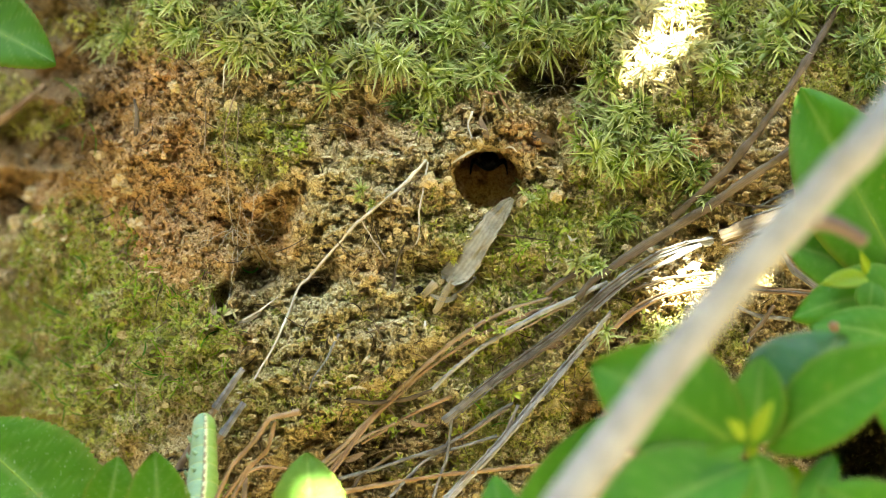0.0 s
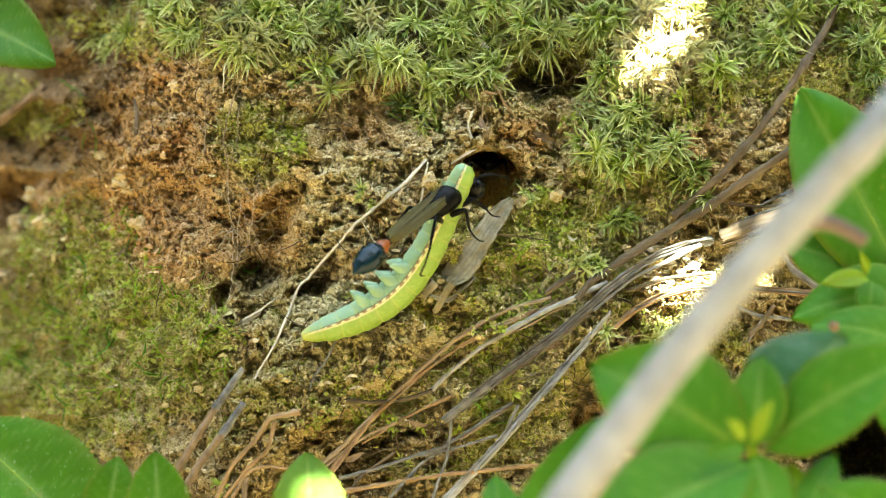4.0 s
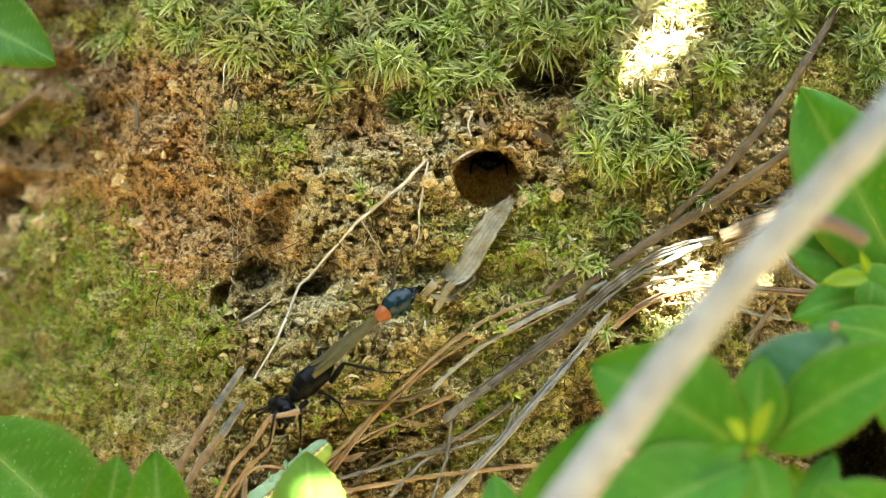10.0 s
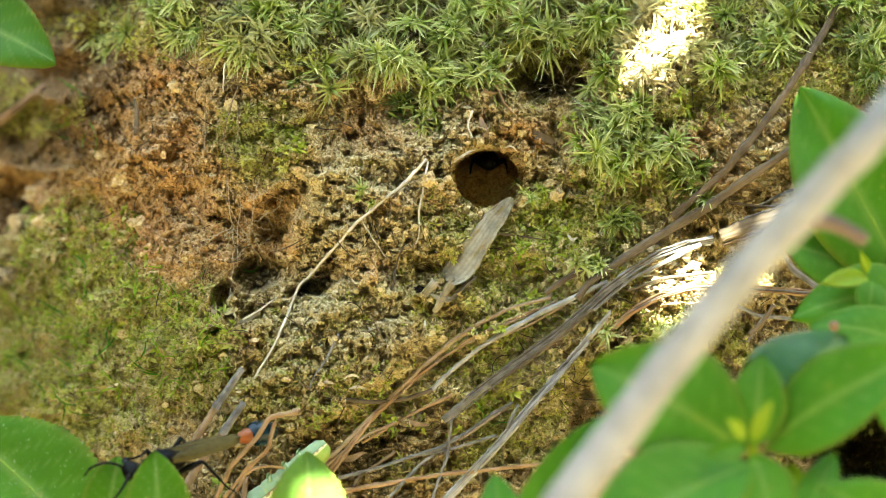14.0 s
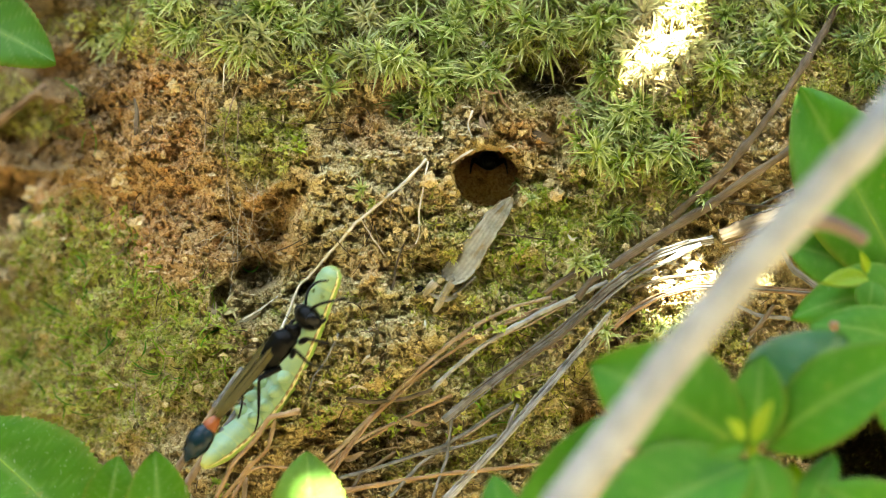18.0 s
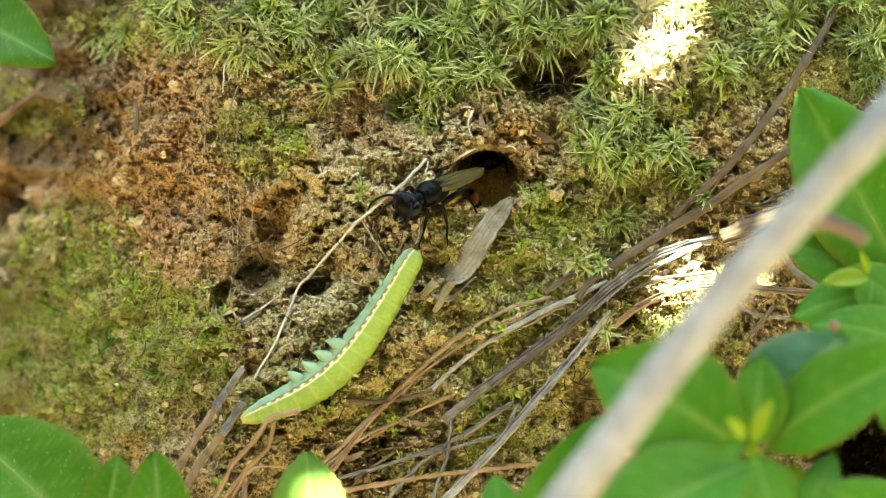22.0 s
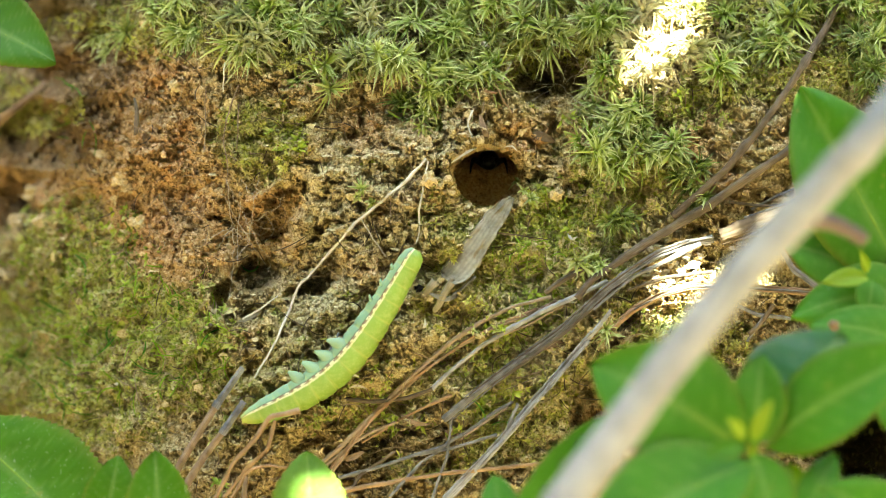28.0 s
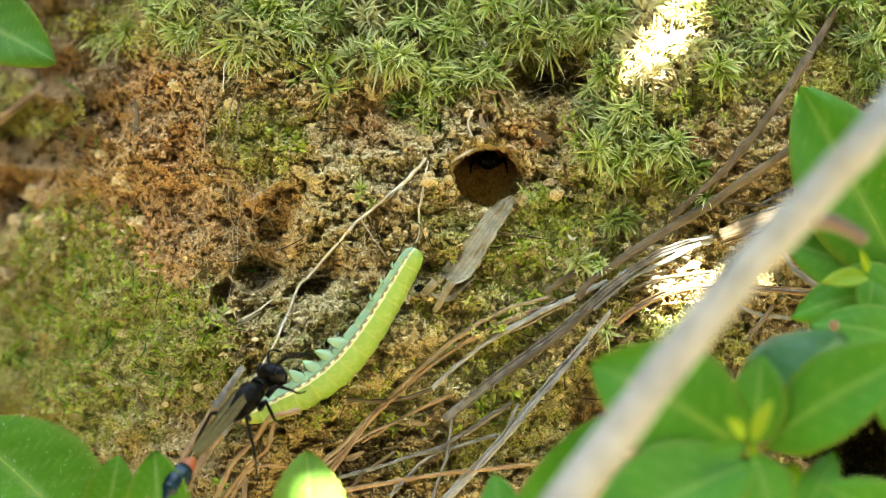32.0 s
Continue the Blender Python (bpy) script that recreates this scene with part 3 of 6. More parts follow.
moss_carpet("leafy_moss", "broad-leaved bright green moss in small patches", 3000, 7, (0.8, 1.7), (0.24, 0.45),
            lambda u, v: np.clip(1.2 * patch(u, v, (90, 600, 260, 170, -15), (150, 430, 150, 90, 0), (330, 600, 110, 90, 0), (1015, 215, 45, 35, 0), (1320, 100, 90, 60, 0), (1180, 170, 70, 40, 0), (700, 740, 90, 40, 0),
                                 (860, 740, 110, 45, -20), (970, 400, 110, 110, 0), (930, 560, 110, 50, -20), (380, 870, 30, 20, 0), (510, 250, 40, 30, 0)) * (0.5 + 1.6 * fbm(u / 50, v / 50 + 33, 3)), 0, 1) * 0.8,
            M_LEAFY, 23, 0.5, (0.0, 0.2), (0.4, 1.4), 0.3, 0.05, 2)

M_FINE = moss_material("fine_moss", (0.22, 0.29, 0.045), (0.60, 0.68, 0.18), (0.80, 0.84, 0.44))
moss_carpet("fine_moss", "fine pale green feathery moss in cushions", 4200, 7, (0.5, 1.25), (0.13, 0.25),
            lambda u, v: np.clip(patch(u, v, (985, 425, 150, 115, 0), (900, 520, 120, 60, -20), (1080, 330, 90, 70, 0), (1120, 600, 110, 60, 0), (860, 620, 130, 60, -20), (120, 590, 260, 110, -12),
                                       (330, 560, 90, 90, 0), (620, 700, 110, 70, -20), (1230, 190, 90, 50, 0)) * (0.55 + 1.9 * fbm(u / 42 + 13, v / 42 + 3, 3)), 0, 1) * 0.85,
            M_FINE, 24, 0.5, (0.2, 0.9), (0.2, 1.4), 0.3, 0.0, 2)


# ---- leaves ----
def leaf_mesh(name, root, tip, width, facing, material, curl=0.1, fold=0.18, teeth=0, point=0.9, thick=0.00025, seed=0):
    """A leaf blade from root to tip: folded along its midrib, arched, with side veins and, where it has them, teeth."""
    root, tip, facing = Vector(root), Vector(tip), Vector(facing).normalized()
    L = (tip - root).length
    d = (tip - root).normalized()
    side = d.cross(facing).normalized()
    nrm = side.cross(d)
    nl, nw = (4 * teeth if teeth else 30), 14
    rnd = random.Random(seed)
    ph = rnd.random() * 6
    verts, vein, rim = [], [], []
    for layer in (0, 1):
        for i in range(nl + 1):
            t = i / nl
            w = 0.5 * width * math.sin(math.pi * min(1, t ** point)) ** 0.75 if 0 < t < 1 else 0.0
            w = max(w, 0.01 * width * (1 - t))
            if teeth:
                w *= 1 + 0.07 * ((t * teeth) % 1 - 0.5)
            for j in range(nw + 1):
                q = 2 * j / nw - 1
                side_vein = abs(((t * 9 - abs(q) * 1.6) % 1) - 0.5) * 2
                lift = fold * abs(q) * w - curl * L * (2 * t - 1) ** 2 + 0.02 * L * math.sin(5 * t + 3 * q + ph) - 0.012 * width * (side_vein > 0.85)
                verts.append(root + d * (L * t) + side * (q * w) + nrm * (lift - layer * thick))
                vein.append(max(1 - abs(q) * 9, 0.5 * max(0, side_vein - 0.8) * 5))
                rim.append(max(0, abs(q) * 6 - 5))
    n1, row = (nl + 1) * (nw + 1), nw + 1
    faces = []
    for i in range(nl):
        for j in range(nw):
            a = i * row + j
            faces.append((a, a + 1, a + row + 1, a + row))
            faces.append((n1 + a, n1 + a + row, n1 + a + row + 1, n1 + a + 1))
        for a, b in ((i * row, (i + 1) * row), ((i + 1) * row + nw, i * row + nw)):
            faces.append((a, b, n1 + b, n1 + a))
    me = mesh(name, verts, faces, material, True, vein=vein, rim=rim)
    mid = [root + d * (L * t) + nrm * (-curl * L * (2 * t - 1) ** 2 + 0.02 * L * math.sin(5 * t + ph) - 0.0001) for t in np.linspace(-0.02, 0.96, 14)]
    rv, rf, rt = tube(mid, [0.012 * width * (1.1 - 0.9 * k / 13) for k in range(14)], 5)
    return me, mesh("midrib", rv, rf, M_LEAF_YOUNG, True, vein=[0.5] * len(rv), rim=[0] * len(rv))


def add_leaf(plant, u0, v0, h0, u1, v1, h1, width, material=None, lean=(0, 0, 0.5), **more):
    a, b = at_depth(u0, v0, h0), at_depth(u1, v1, h1)
    facing = Vector(outward(np.array(a))) + Vector(lean)
    me, rib = leaf_mesh("leaf", a, b, width * CELL, facing, material or M_LEAF, seed=int(u0 + 7 * v1) % 999, **more)
    ob = part("leaf", me, plant)
    part("midrib", rib, ob)
    return ob


def stem(plant, pts, r0, r1, material, name="stem", sides=8, label=""):
    p = smooth_line(pts, 5)
    v, f, t = tube(p, np.linspace(r0, r1, len(p)), sides, rough=0.12, seed=len(p))
    return part(name, mesh(name, v, f, material, True, round=t, vein=[0] * len(v), rim=[0] * len(v)), plant, label)


def shrub_right():
    s = thing("shrub", "leafy green shrub with smooth oval leaves before the bank", "shrub")
    low = at_depth(1480, 1500, 40)
    stem(s, [low, at_depth(1400, 1050, 60), at_depth(1345, 860, 70), at_depth(1332, 785, 75)], 0.0012, 0.0007, M_LEAF_YOUNG)
    stem(s, [low, at_depth(1600, 900, 50), at_depth(1585, 600, 40), at_depth(1540, 490, 38)], 0.0012, 0.0007, M_LEAF_YOUNG)
    # upper whorl
    add_leaf(s, 1612, 515, 40, 1416, 148, 42, 200, lean=(-0.2, 0, 0.5), fold=0.12)
    add_leaf(s, 1548, 485, 38, 1390, 425, 40, 105, lean=(0.1, 0, 0.3), fold=0.1)
    add_leaf(s, 1640, 380, 34, 1480, 440, 34, 150, lean=(0.2, 0, 0.5))
    add_leaf(s, 1540, 490, 44, 1458, 496, 46, 34, M_LEAF_YOUNG)
    add_leaf(s, 1538, 488, 46, 1526, 448, 50, 16, M_LEAF_YOUNG)
    add_leaf(s, 1545, 495, 46, 1536, 560, 47, 54, M_LEAF, lean=(0.2, 0, 0.3))
    add_leaf(s, 1640, 500, 42, 1402, 552, 44, 112, lean=(0, 0, 0.6))
    blemished = add_leaf(s, 1650, 610, 50, 1436, 566, 52, 96, lean=(0, 0, 0.8))
    v, f, t = tube([at_depth(1468, 570, 53.2), at_depth(1476, 577, 53.2), at_depth(1482, 586, 53)], [0.0004, 0.0008, 0.0003], 8, 0.4, 0.4, 3)
    part("brown_spot", mesh("brown_spot", v, f, M_BROWN, True, round=t), blemished, "withered brown spot")
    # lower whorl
    add_leaf(s, 1335, 775, 74, 1492, 588, 76, 182, M_LEAF_SHADED, lean=(0.3, 0, 1.2), curl=0.05)
    add_leaf(s, 1345, 785, 78, 1622, 612, 86, 144, lean=(0.1, 0, 0.7), fold=0.12)
    add_leaf(s, 1326, 792, 81, 1050, 638, 84, 197, lean=(-0.1, 0, 0.4), point=0.95)
    add_leaf(s, 1335, 790, 79, 1348, 628, 80, 92, lean=(0, 0, 0.4))
    add_leaf(s, 1330, 785, 86, 1362, 712, 90, 25, M_LEAF_YOUNG)
    add_leaf(s, 1322, 778, 87, 1292, 742, 90, 23, M_LEAF_YOUNG)
    add_leaf(s, 1322, 792, 87, 1252, 800, 88, 33, M_LEAF, lean=(0, 0, 0.3))
    add_leaf(s, 1335, 802, 84, 1030, 960, 90, 173, lean=(0, 0, 0.8), fold=0.1)
    add_leaf(s, 1340, 800, 80, 1372, 960, 80, 96, lean=(0.2, 0, 0.7))
    add_leaf(s, 1392, 800, 72, 1480, 748, 72, 54, M_LEAF, lean=(0.2, 0, 0.2))
    add_leaf(s, 1400, 820, 72, 1400, 930, 72, 67, M_LEAF_YOUNG, lean=(0, 0, 0.4))
    add_leaf(s, 1410, 940, 78, 1482, 795, 74, 61, M_LEAF, lean=(0, 0, 0.2))
    add_leaf(s, 1640, 960, 78, 1460, 855, 82, 106, lean=(0, 0, 0.8))
    add_leaf(s, 1620, 760, 74, 1552, 700, 74, 67, lean=(0.2, 0, 0.2))
    add_leaf(s, 890, 1010, 74, 1084, 722, 70, 96, M_LEAF, lean=(0.2, 0, 0.3))
    add_leaf(s, 900, 990, 66, 874, 834, 64, 71, M_LEAF, lean=(0, 0, 0.3))


def plant_left():
    s = thing("seedling", "low green seedling with a large toothed leaf", "plant")
    stem(s, [at_depth(160, 1400, 6), at_depth(170, 1100, 22), at_depth(190, 960, 29)], 0.0009, 0.0007, M_LEAF_YOUNG)
    add_leaf(s, -72, 733, 20, 215, 1020, 26, 232, M_LEAF_HAIRY, lean=(0, 0, 0.7), teeth=34, fold=0.1)
    add_leaf(s, 180, 960, 29, 210, 806, 30, 94, M_LEAF_HAIRY, lean=(0.1, 0, 0.5), teeth=14)
    add_leaf(s, 283, 1000, 31, 276, 796, 32, 116, M_LEAF_HAIRY, lean=(0.1, 0, 0.6), teeth=16)
    t = thing("seedling", "single pale green leaf lit by a fleck of sun", "plant")
    stem(t, [at_depth(560, 1400, 14), at_depth(560, 1100, 28), at_depth(560, 960, 30)], 0.0007, 0.0005, M_LEAF_YOUNG)
    add_leaf(t, 548, 1000, 30, 545, 798, 32, 136, M_LEAF_PALE, lean=(0.1, 0, 0.8), teeth=12)
    b = thing("bush", "overhanging bush twig with one broad green leaf", "shrub")
    stem(b, [at_depth(-900, 1300, 30), at_depth(-600, 500, 60), at_depth(-300, -40, 10), at_depth(-150, -10, 3)], 0.002, 0.0008, M_BROWN)
    add_leaf(b, -160, -20, 3, 96, 99, 3, 165, M_LEAF_DULL, lean=(0.1, 0, 0.5), fold=0.08, teeth=30)


shrub_right()
plant_left()


# ---- the pale twig that crosses in front ----
def front_branch():
    b = thing("branch", "bare pale grey branch leaning across before the bank", "branch")
    pts = [at_depth(700, 1500, 125), at_depth(960, 960, 135), at_depth(1076, 790, 138), at_depth(1186, 645, 141), at_depth(1312, 487, 144), at_depth(1462, 325, 147), at_depth(1580, 190, 150), at_depth(1900, -260, 155)]
    stem(b, pts, 0.0027, 0.0021, M_BARK, "bark", 14)
    stem(b, [at_depth(1112, 780, 70), at_depth(1140, 806, 64), at_depth(1176, 822, 58)], 0.0011, 0.0006, M_PINK, "side_twig", 8)
    stem(b, [at_depth(1440, 390, 100), at_depth(1480, 398, 98), at_depth(1530, 425, 96)], 0.0012, 0.0010, M_PINK, "side_twig", 8)


front_branch()


# ---- dead stalks, needles and roots on the bank ----
def stalk(name, label, category, pts, r0, r1, material, lift=0.5, sides=8, flat=1.0, group="", rough=0.25, wave=2.0, slim=0.70, ridge=0.0):
    """One loose stalk lying on the bank through grid places, its half widths given in grid cells."""
    dense = []
    for a, b in zip(pts, pts[1:]):
        k = max(1, round(math.hypot(b[0] - a[0], b[1] - a[1]) / 28))
        ha, hb = (a[2] if len(a) > 2 else lift), (b[2] if len(b) > 2 else lift)
        dense += [(a[0] + (b[0] - a[0]) * i / k, a[1] + (b[1] - a[1]) * i / k, ha + (hb - ha) * i / k) for i in range(k)]
    dense.append((*pts[-1][:2], pts[-1][2] if len(pts[-1]) > 2 else lift))
    q = np.array(dense)
    off = np.array([-18.0, -9.0, 0.0, 9.0, 18.0])
    top = np.percentile(relief(q[:, 0, None, None] + off[None, :, None], q[:, 1, None, None] + off[None, None, :]).reshape(len(q), -1), 75, axis=1)
    pad = np.concatenate([[top[0]] * 2, top, [top[-1]] * 2])
    top = (pad[:-4] + pad[1:-3] + pad[2:-2] + pad[3:-1] + pad[4:]) / 5
    p = smooth_line([at_depth(x, y, r + 0.6 * h) for (x, y, h), r in zip(dense, top)], 4)
    key = Vector((pts[0][0] * 0.37, pts[0][1] * 0.21, 0))
    far = [0.0]
    for a, b in zip(p, p[1:]):
        far.append(far[-1] + (b - a).length / CELL)
    p = [q + (noise.noise_vector(key + Vector((d / 55, 0, 0))) * wave + noise.noise_vector(key + Vector((0, d / 16, 5))) * (0.3 * wave)) * CELL for q, d in zip(p, far)]
    radii = [slim * r * CELL * (1 + 0.28 * noise.noise(key + Vector((d / 40, 9, 0))) + 0.25 * max(0, math.sin(d / 31 + key.x)) ** 20) for r, d in zip(np.linspace(r0, r1, len(p)), far)]
    v, f, t = tube(p, radii, sides, flat, rough, int(pts[0][0]), 0.0, ridge)
    return thing(name, label, category, group, data=mesh(name, v, f, material, True, round=t))


def strands(name, label, pts, a, b, m, lift, flat, group):
    """A grooved stalk, and beside a broad one the split fibres that have come off it."""
    ob = stalk(name, label, "stalk", pts, a * 0.8, b * 0.8, m, lift, 15, flat, group, 0.12, 0.9, 0.72, 0.2)
    rnd = random.Random(int(pts[0][0] + pts[-1][1] * 3))
    if max(a, b) >= 8 and len(pts) > 3:
        for k in range(4):
            du, dv = rnd.uniform(-1, 1) * a * 0.75, rnd.uniform(-1, 1) * a * 0.75
            i = rnd.randint(0, 1)
            way = [(q[0] + du * (1 + 0.15 * j), q[1] + dv * (1 + 0.15 * j), (q[2] if len(q) > 2 else lift) + 0.9) for j, q in enumerate(pts[i:len(pts) - rnd.randint(0, 1)])]
            stalk("stalk_fibre", "thin fibre split off a dead stalk", "stalk", way, 2.4, 1.2, rnd.choice((m, m, M_GREY, M_DARK)), lift, 6, 1.0, group, 0.2, 1.6)
    return ob


def litter():
    g = "dead stalks on the bank"
    s = lambda pts, a, b, m, lift=1.5, name="stalk", label="weathered grey dead stalk lying on the earth bank", flat=0.7: strands(name, label, pts, a, b, m, lift, flat, g)
    # the long dark stalk from the upper edge
    stalk("stalk", "long dark brown stalk leaning down the bank", "stalk", [(1500, -20, 4), (1455, 62, 4), (1400, 150, 4), (1340, 235, 4), (1280, 305, 3), (1215, 362, 3), (1190, 385, 3)], 9, 9, M_DARK, 1.5, 12, 0.85, g, 0.1, 1.0)
    stalk("twig", "dark grey-brown twig lying across the bank", "stalk", [(1430, 240, 4), (1390, 272, 4), (1330, 312, 4), (1250, 368, 4), (1150, 428, 4), (1090, 468, 4), (1045, 500, 3), (1022, 530, 3)], 11, 9, M_DARK, 1.5, 14, 0.9, g, 0.14, 1.2, 0.7, 0.1)
    s([(1262, 424, 4), (1215, 434, 4), (1165, 452, 5), (1115, 482, 5), (1075, 512, 5), (1030, 552, 4), (985, 592, 4), (930, 632, 4), (880, 668, 3), (830, 708, 3), (785, 745, 3)], 12, 9, M_GREY, label="frayed grey flat stalk lying across the bank")
    s([(1240, 432, 5), (1180, 462, 6), (1120, 492, 6), (1085, 520, 6), (1050, 550, 6)], 6, 4, M_GREY)
    s([(1105, 500, 5), (1060, 535, 5), (1000, 590, 5), (940, 634, 5), (870, 684, 4)], 5, 4, M_DARK)
    s([(1075, 498, 3), (1010, 530, 4), (960, 552, 4), (900, 585, 4), (850, 615, 4), (820, 640, 3), (790, 665, 3), (765, 690, 3)], 7, 6, M_SILVER)
    s([(1000, 540, 4), (930, 578, 4), (870, 602, 4), (830, 632, 3)], 3.4, 2.4, M_STRAW)
    s([(765, 690, 3), (720, 706, 2), (660, 712, 2), (600, 706, 1.5)], 5, 6, M_DARK)
    s([(1080, 553, 4), (1050, 590, 4), (1000, 648, 4), (950, 706, 4), (900, 766, 4), (860, 812, 4), (825, 848, 4), (785, 890, 4)], 6, 13, M_SILVER, label="split pale grey stalk lying on the bank")
    s([(1040, 606, 5), (985, 672, 5.5), (940, 722, 5.5), (890, 782, 5), (840, 836, 5)], 5, 8, M_SILVER, label="split pale grey stalk lying on the bank")
    s([(918, 716, 5), (906, 742, 5), (896, 768, 4)], 5, 4, M_GREY)
    s([(975, 526, 3), (910, 543, 3), (850, 572, 3), (800, 605, 3), (745, 652, 3), (700, 695, 3), (650, 745, 3), (600, 795, 3), (556, 832, 3)], 5, 6, M_STRAW, label="pale brown pine straw lying on the bank", name="pine_straw")
    s([(950, 548, 3), (890, 572, 3), (830, 602, 3), (780, 636, 3), (735, 668, 3), (690, 712, 3), (640, 762, 3), (600, 812, 3), (575, 845, 3)], 4, 5, M_NEEDLE, name="pine_needle", label="rusty pine needle lying on the bank")
    s([(985, 534, 3), (930, 560, 3), (860, 588, 3), (800, 622, 3), (750, 658, 3), (705, 700, 3)], 3.6, 4, M_BROWN, label="pale brown pine straw lying on the bank", name="pine_straw")
    s([(705, 700, 3.5), (664, 735, 3.5), (622, 790, 3.5), (588, 838, 3.5)], 4.5, 4, M_NEEDLE, name="pine_needle", label="rusty pine needle lying on the bank")
    s([(700, 748, 3), (655, 768, 3), (620, 790, 3), (560, 838, 3)], 3.5, 4, M_STRAW, name="pine_needle", label="tan pine needle lying on the bank")
    s([(908, 712, 3), (872, 733, 3), (830, 763, 3), (780, 793, 3), (735, 806, 3), (680, 825, 3), (600, 847, 3)], 5, 5, M_GREY)
    s([(900, 722, 3.4), (860, 748, 3.4), (815, 778, 3)], 3, 3, M_STRAW)
    s([(880, 770, 3), (835, 784, 3), (790, 797, 3), (740, 806, 3)], 4.5, 4, M_GREY)
    s([(797, 742, 3), (796, 775, 3), (782, 795, 3)], 3, 3, M_GREY)
    s([(990, 818, 4), (900, 828, 4), (800, 838, 4), (700, 853, 4), (640, 864, 4), (560, 880, 4)], 4.5, 6.5, M_NEEDLE, name="pine_needle", label="orange-brown pine needle lying on the bank")
    s([(1460, 522, 6), (1380, 515, 6), (1290, 508, 6), (1225, 510, 6), (1170, 525, 5), (1120, 552, 5), (1085, 582, 5)], 8, 6, M_NEEDLE, label="orange-brown twig lying across the bank")
    s([(1240, 498, 5), (1190, 512, 5), (1140, 534, 5), (1100, 560, 4)], 5, 4, M_BROWN)
    s([(800, 700, 2), (750, 722, 2), (712, 742, 2), (640, 785, 2)], 4.5, 3.5, M_NEEDLE, name="pine_needle", label="rusty pine needle lying on the bank")
    s([(1262, 482, 5), (1180, 492, 5), (1110, 515, 5)], 6, 4, M_DARK)
    s([(1450, 510, 4), (1405, 478, 4), (1380, 440, 4)], 12, 6, M_GREY)
    s([(1400, 565, 4), (1340, 558, 4), (1305, 542, 4)], 6, 5, M_GREY)
    s([(1352, 562, 4), (1335, 586, 4), (1322, 606, 3)], 4, 4, M_GREY)
    s([(1325, 592, 4), (1345, 575, 4), (1370, 540, 4)], 7, 5, M_DARK)
    s([(1290, 358, 3), (1345, 365, 3), (1400, 362, 3)], 4, 3, M_DARK)
    s([(1330, 372, 3), (1380, 345, 3), (1405, 335, 3)], 4, 3, M_GREY)
    s([(1035, 474, 3), (995, 498, 3), (965, 520, 3)], 8, 7, M_DARK)
    s([(870, 412, 3), (920, 418, 3), (970, 425, 3)], 2.6, 1.6, M_DARK)
    s([(600, 590, 2), (575, 640, 2.5), (555, 668, 2.5), (548, 690, 2)], 3.5, 2.5, M_GREY)
    s([(842, 490, 3), (818, 512, 3), (800, 524, 3)], 4, 3, M_GREY)
    # the thick grey stick end in a fleck of sun
    s([(1275, 420, 6), (1330, 400, 7), (1400, 378, 8), (1460, 355, 8)], 25, 31, M_DARK, label="thick grey stick partly lit by the sun", name="stick", flat=0.9)
    # stalks at the foot
    for pts in ([(430, 652, 3), (384, 718, 4), (350, 772, 5), (310, 840, 6), (288, 890, 7)], [(432, 712, 3), (396, 765, 4), (356, 818, 5), (308, 895, 7)]):
        g_stalk = thing("grass_stalk", "jointed dry grass stalk, grey above and brown below", "stalk", g)
        for k, (piece, mat, ra, rb) in enumerate((((pts[0], pts[1]), M_GREY, 5.2, 6.4), (pts[1:], M_BROWN, 5.4, 7.0), (((pts[1][0] + 3, pts[1][1] - 5, pts[1][2] + 0.3), (pts[1][0] - 3, pts[1][1] + 5, pts[1][2] + 0.3)), M_GREY, 7.2, 7.2))):
            p = smooth_line([spot(q[0], q[1], q[2] + 3) for q in piece], 8)
            v, f, t = tube(p, np.linspace(ra, rb, len(p)) * CELL, 15, 0.8, 0.1, k, 0.0, 0.12)
            part("node" if k == 2 else "internode", mesh("internode", v, f, mat, True, round=t), g_stalk)
    s([(530, 728, 25), (478, 740, 26), (450, 780, 25), (410, 825, 20), (378, 890, 14)], 7, 5, M_RUSTY, label="curled rusty dry stem", name="dry_stem")
    s([(487, 745, 25), (474, 795, 24), (436, 832, 19), (390, 890, 13)], 5, 4.5, M_RUSTY, label="curled rusty dry stem", name="dry_stem")
    s([(520, 830, 8), (470, 825, 9), (440, 835, 10), (405, 890, 10)], 4, 4, M_NEEDLE, label="curled rusty dry stem", name="dry_stem")
    s([(435, 845, 8), (432, 900, 8)], 7, 7, M_BROWN)
    s([(760, 900, 5), (790, 810, 4), (800, 740, 3)], 5, 3, M_GREY)
    s([(690, 880, 4), (745, 820, 3), (790, 790, 3)], 5, 4, M_GREY)
    s([(600, 900, 4), (640, 840, 3), (700, 800, 3)], 5, 4, M_DARK)
    # blurred stalk on the upper left
    s([(-30, 235, 3), (30, 190, 3), (80, 150, 2)], 15, 10, M_BROWN, label="straw-coloured stalk on the bank")
    s([(240, 240, 2), (242, 200, 3), (238, 175, 3)], 6, 4, M_DARK)
    # roots
    r = lambda pts, a, b, m=M_ROOT, lift=1.2: stalk("root", "thin pale dry rootlet on the bank", "root", pts, a, b, m, lift, 6, 1.0, "rootlets", 0.25, 5.0)
    r([(752, 285, 2), (700, 335, 2.5), (640, 390, 2.5), (580, 450, 2.5), (530, 510, 2.5), (500, 580, 2), (470, 640, 1.5), (450, 670, 1)], 4.4, 2.8)
    r([(758, 285, 1.5), (752, 330, 1.5), (742, 375, 1.5), (742, 410, 1.2), (735, 432, 1)], 3.0, 1.8)
    r([(836, 195, 2), (830, 225, 2), (838, 245, 2)], 2.6, 1.8)
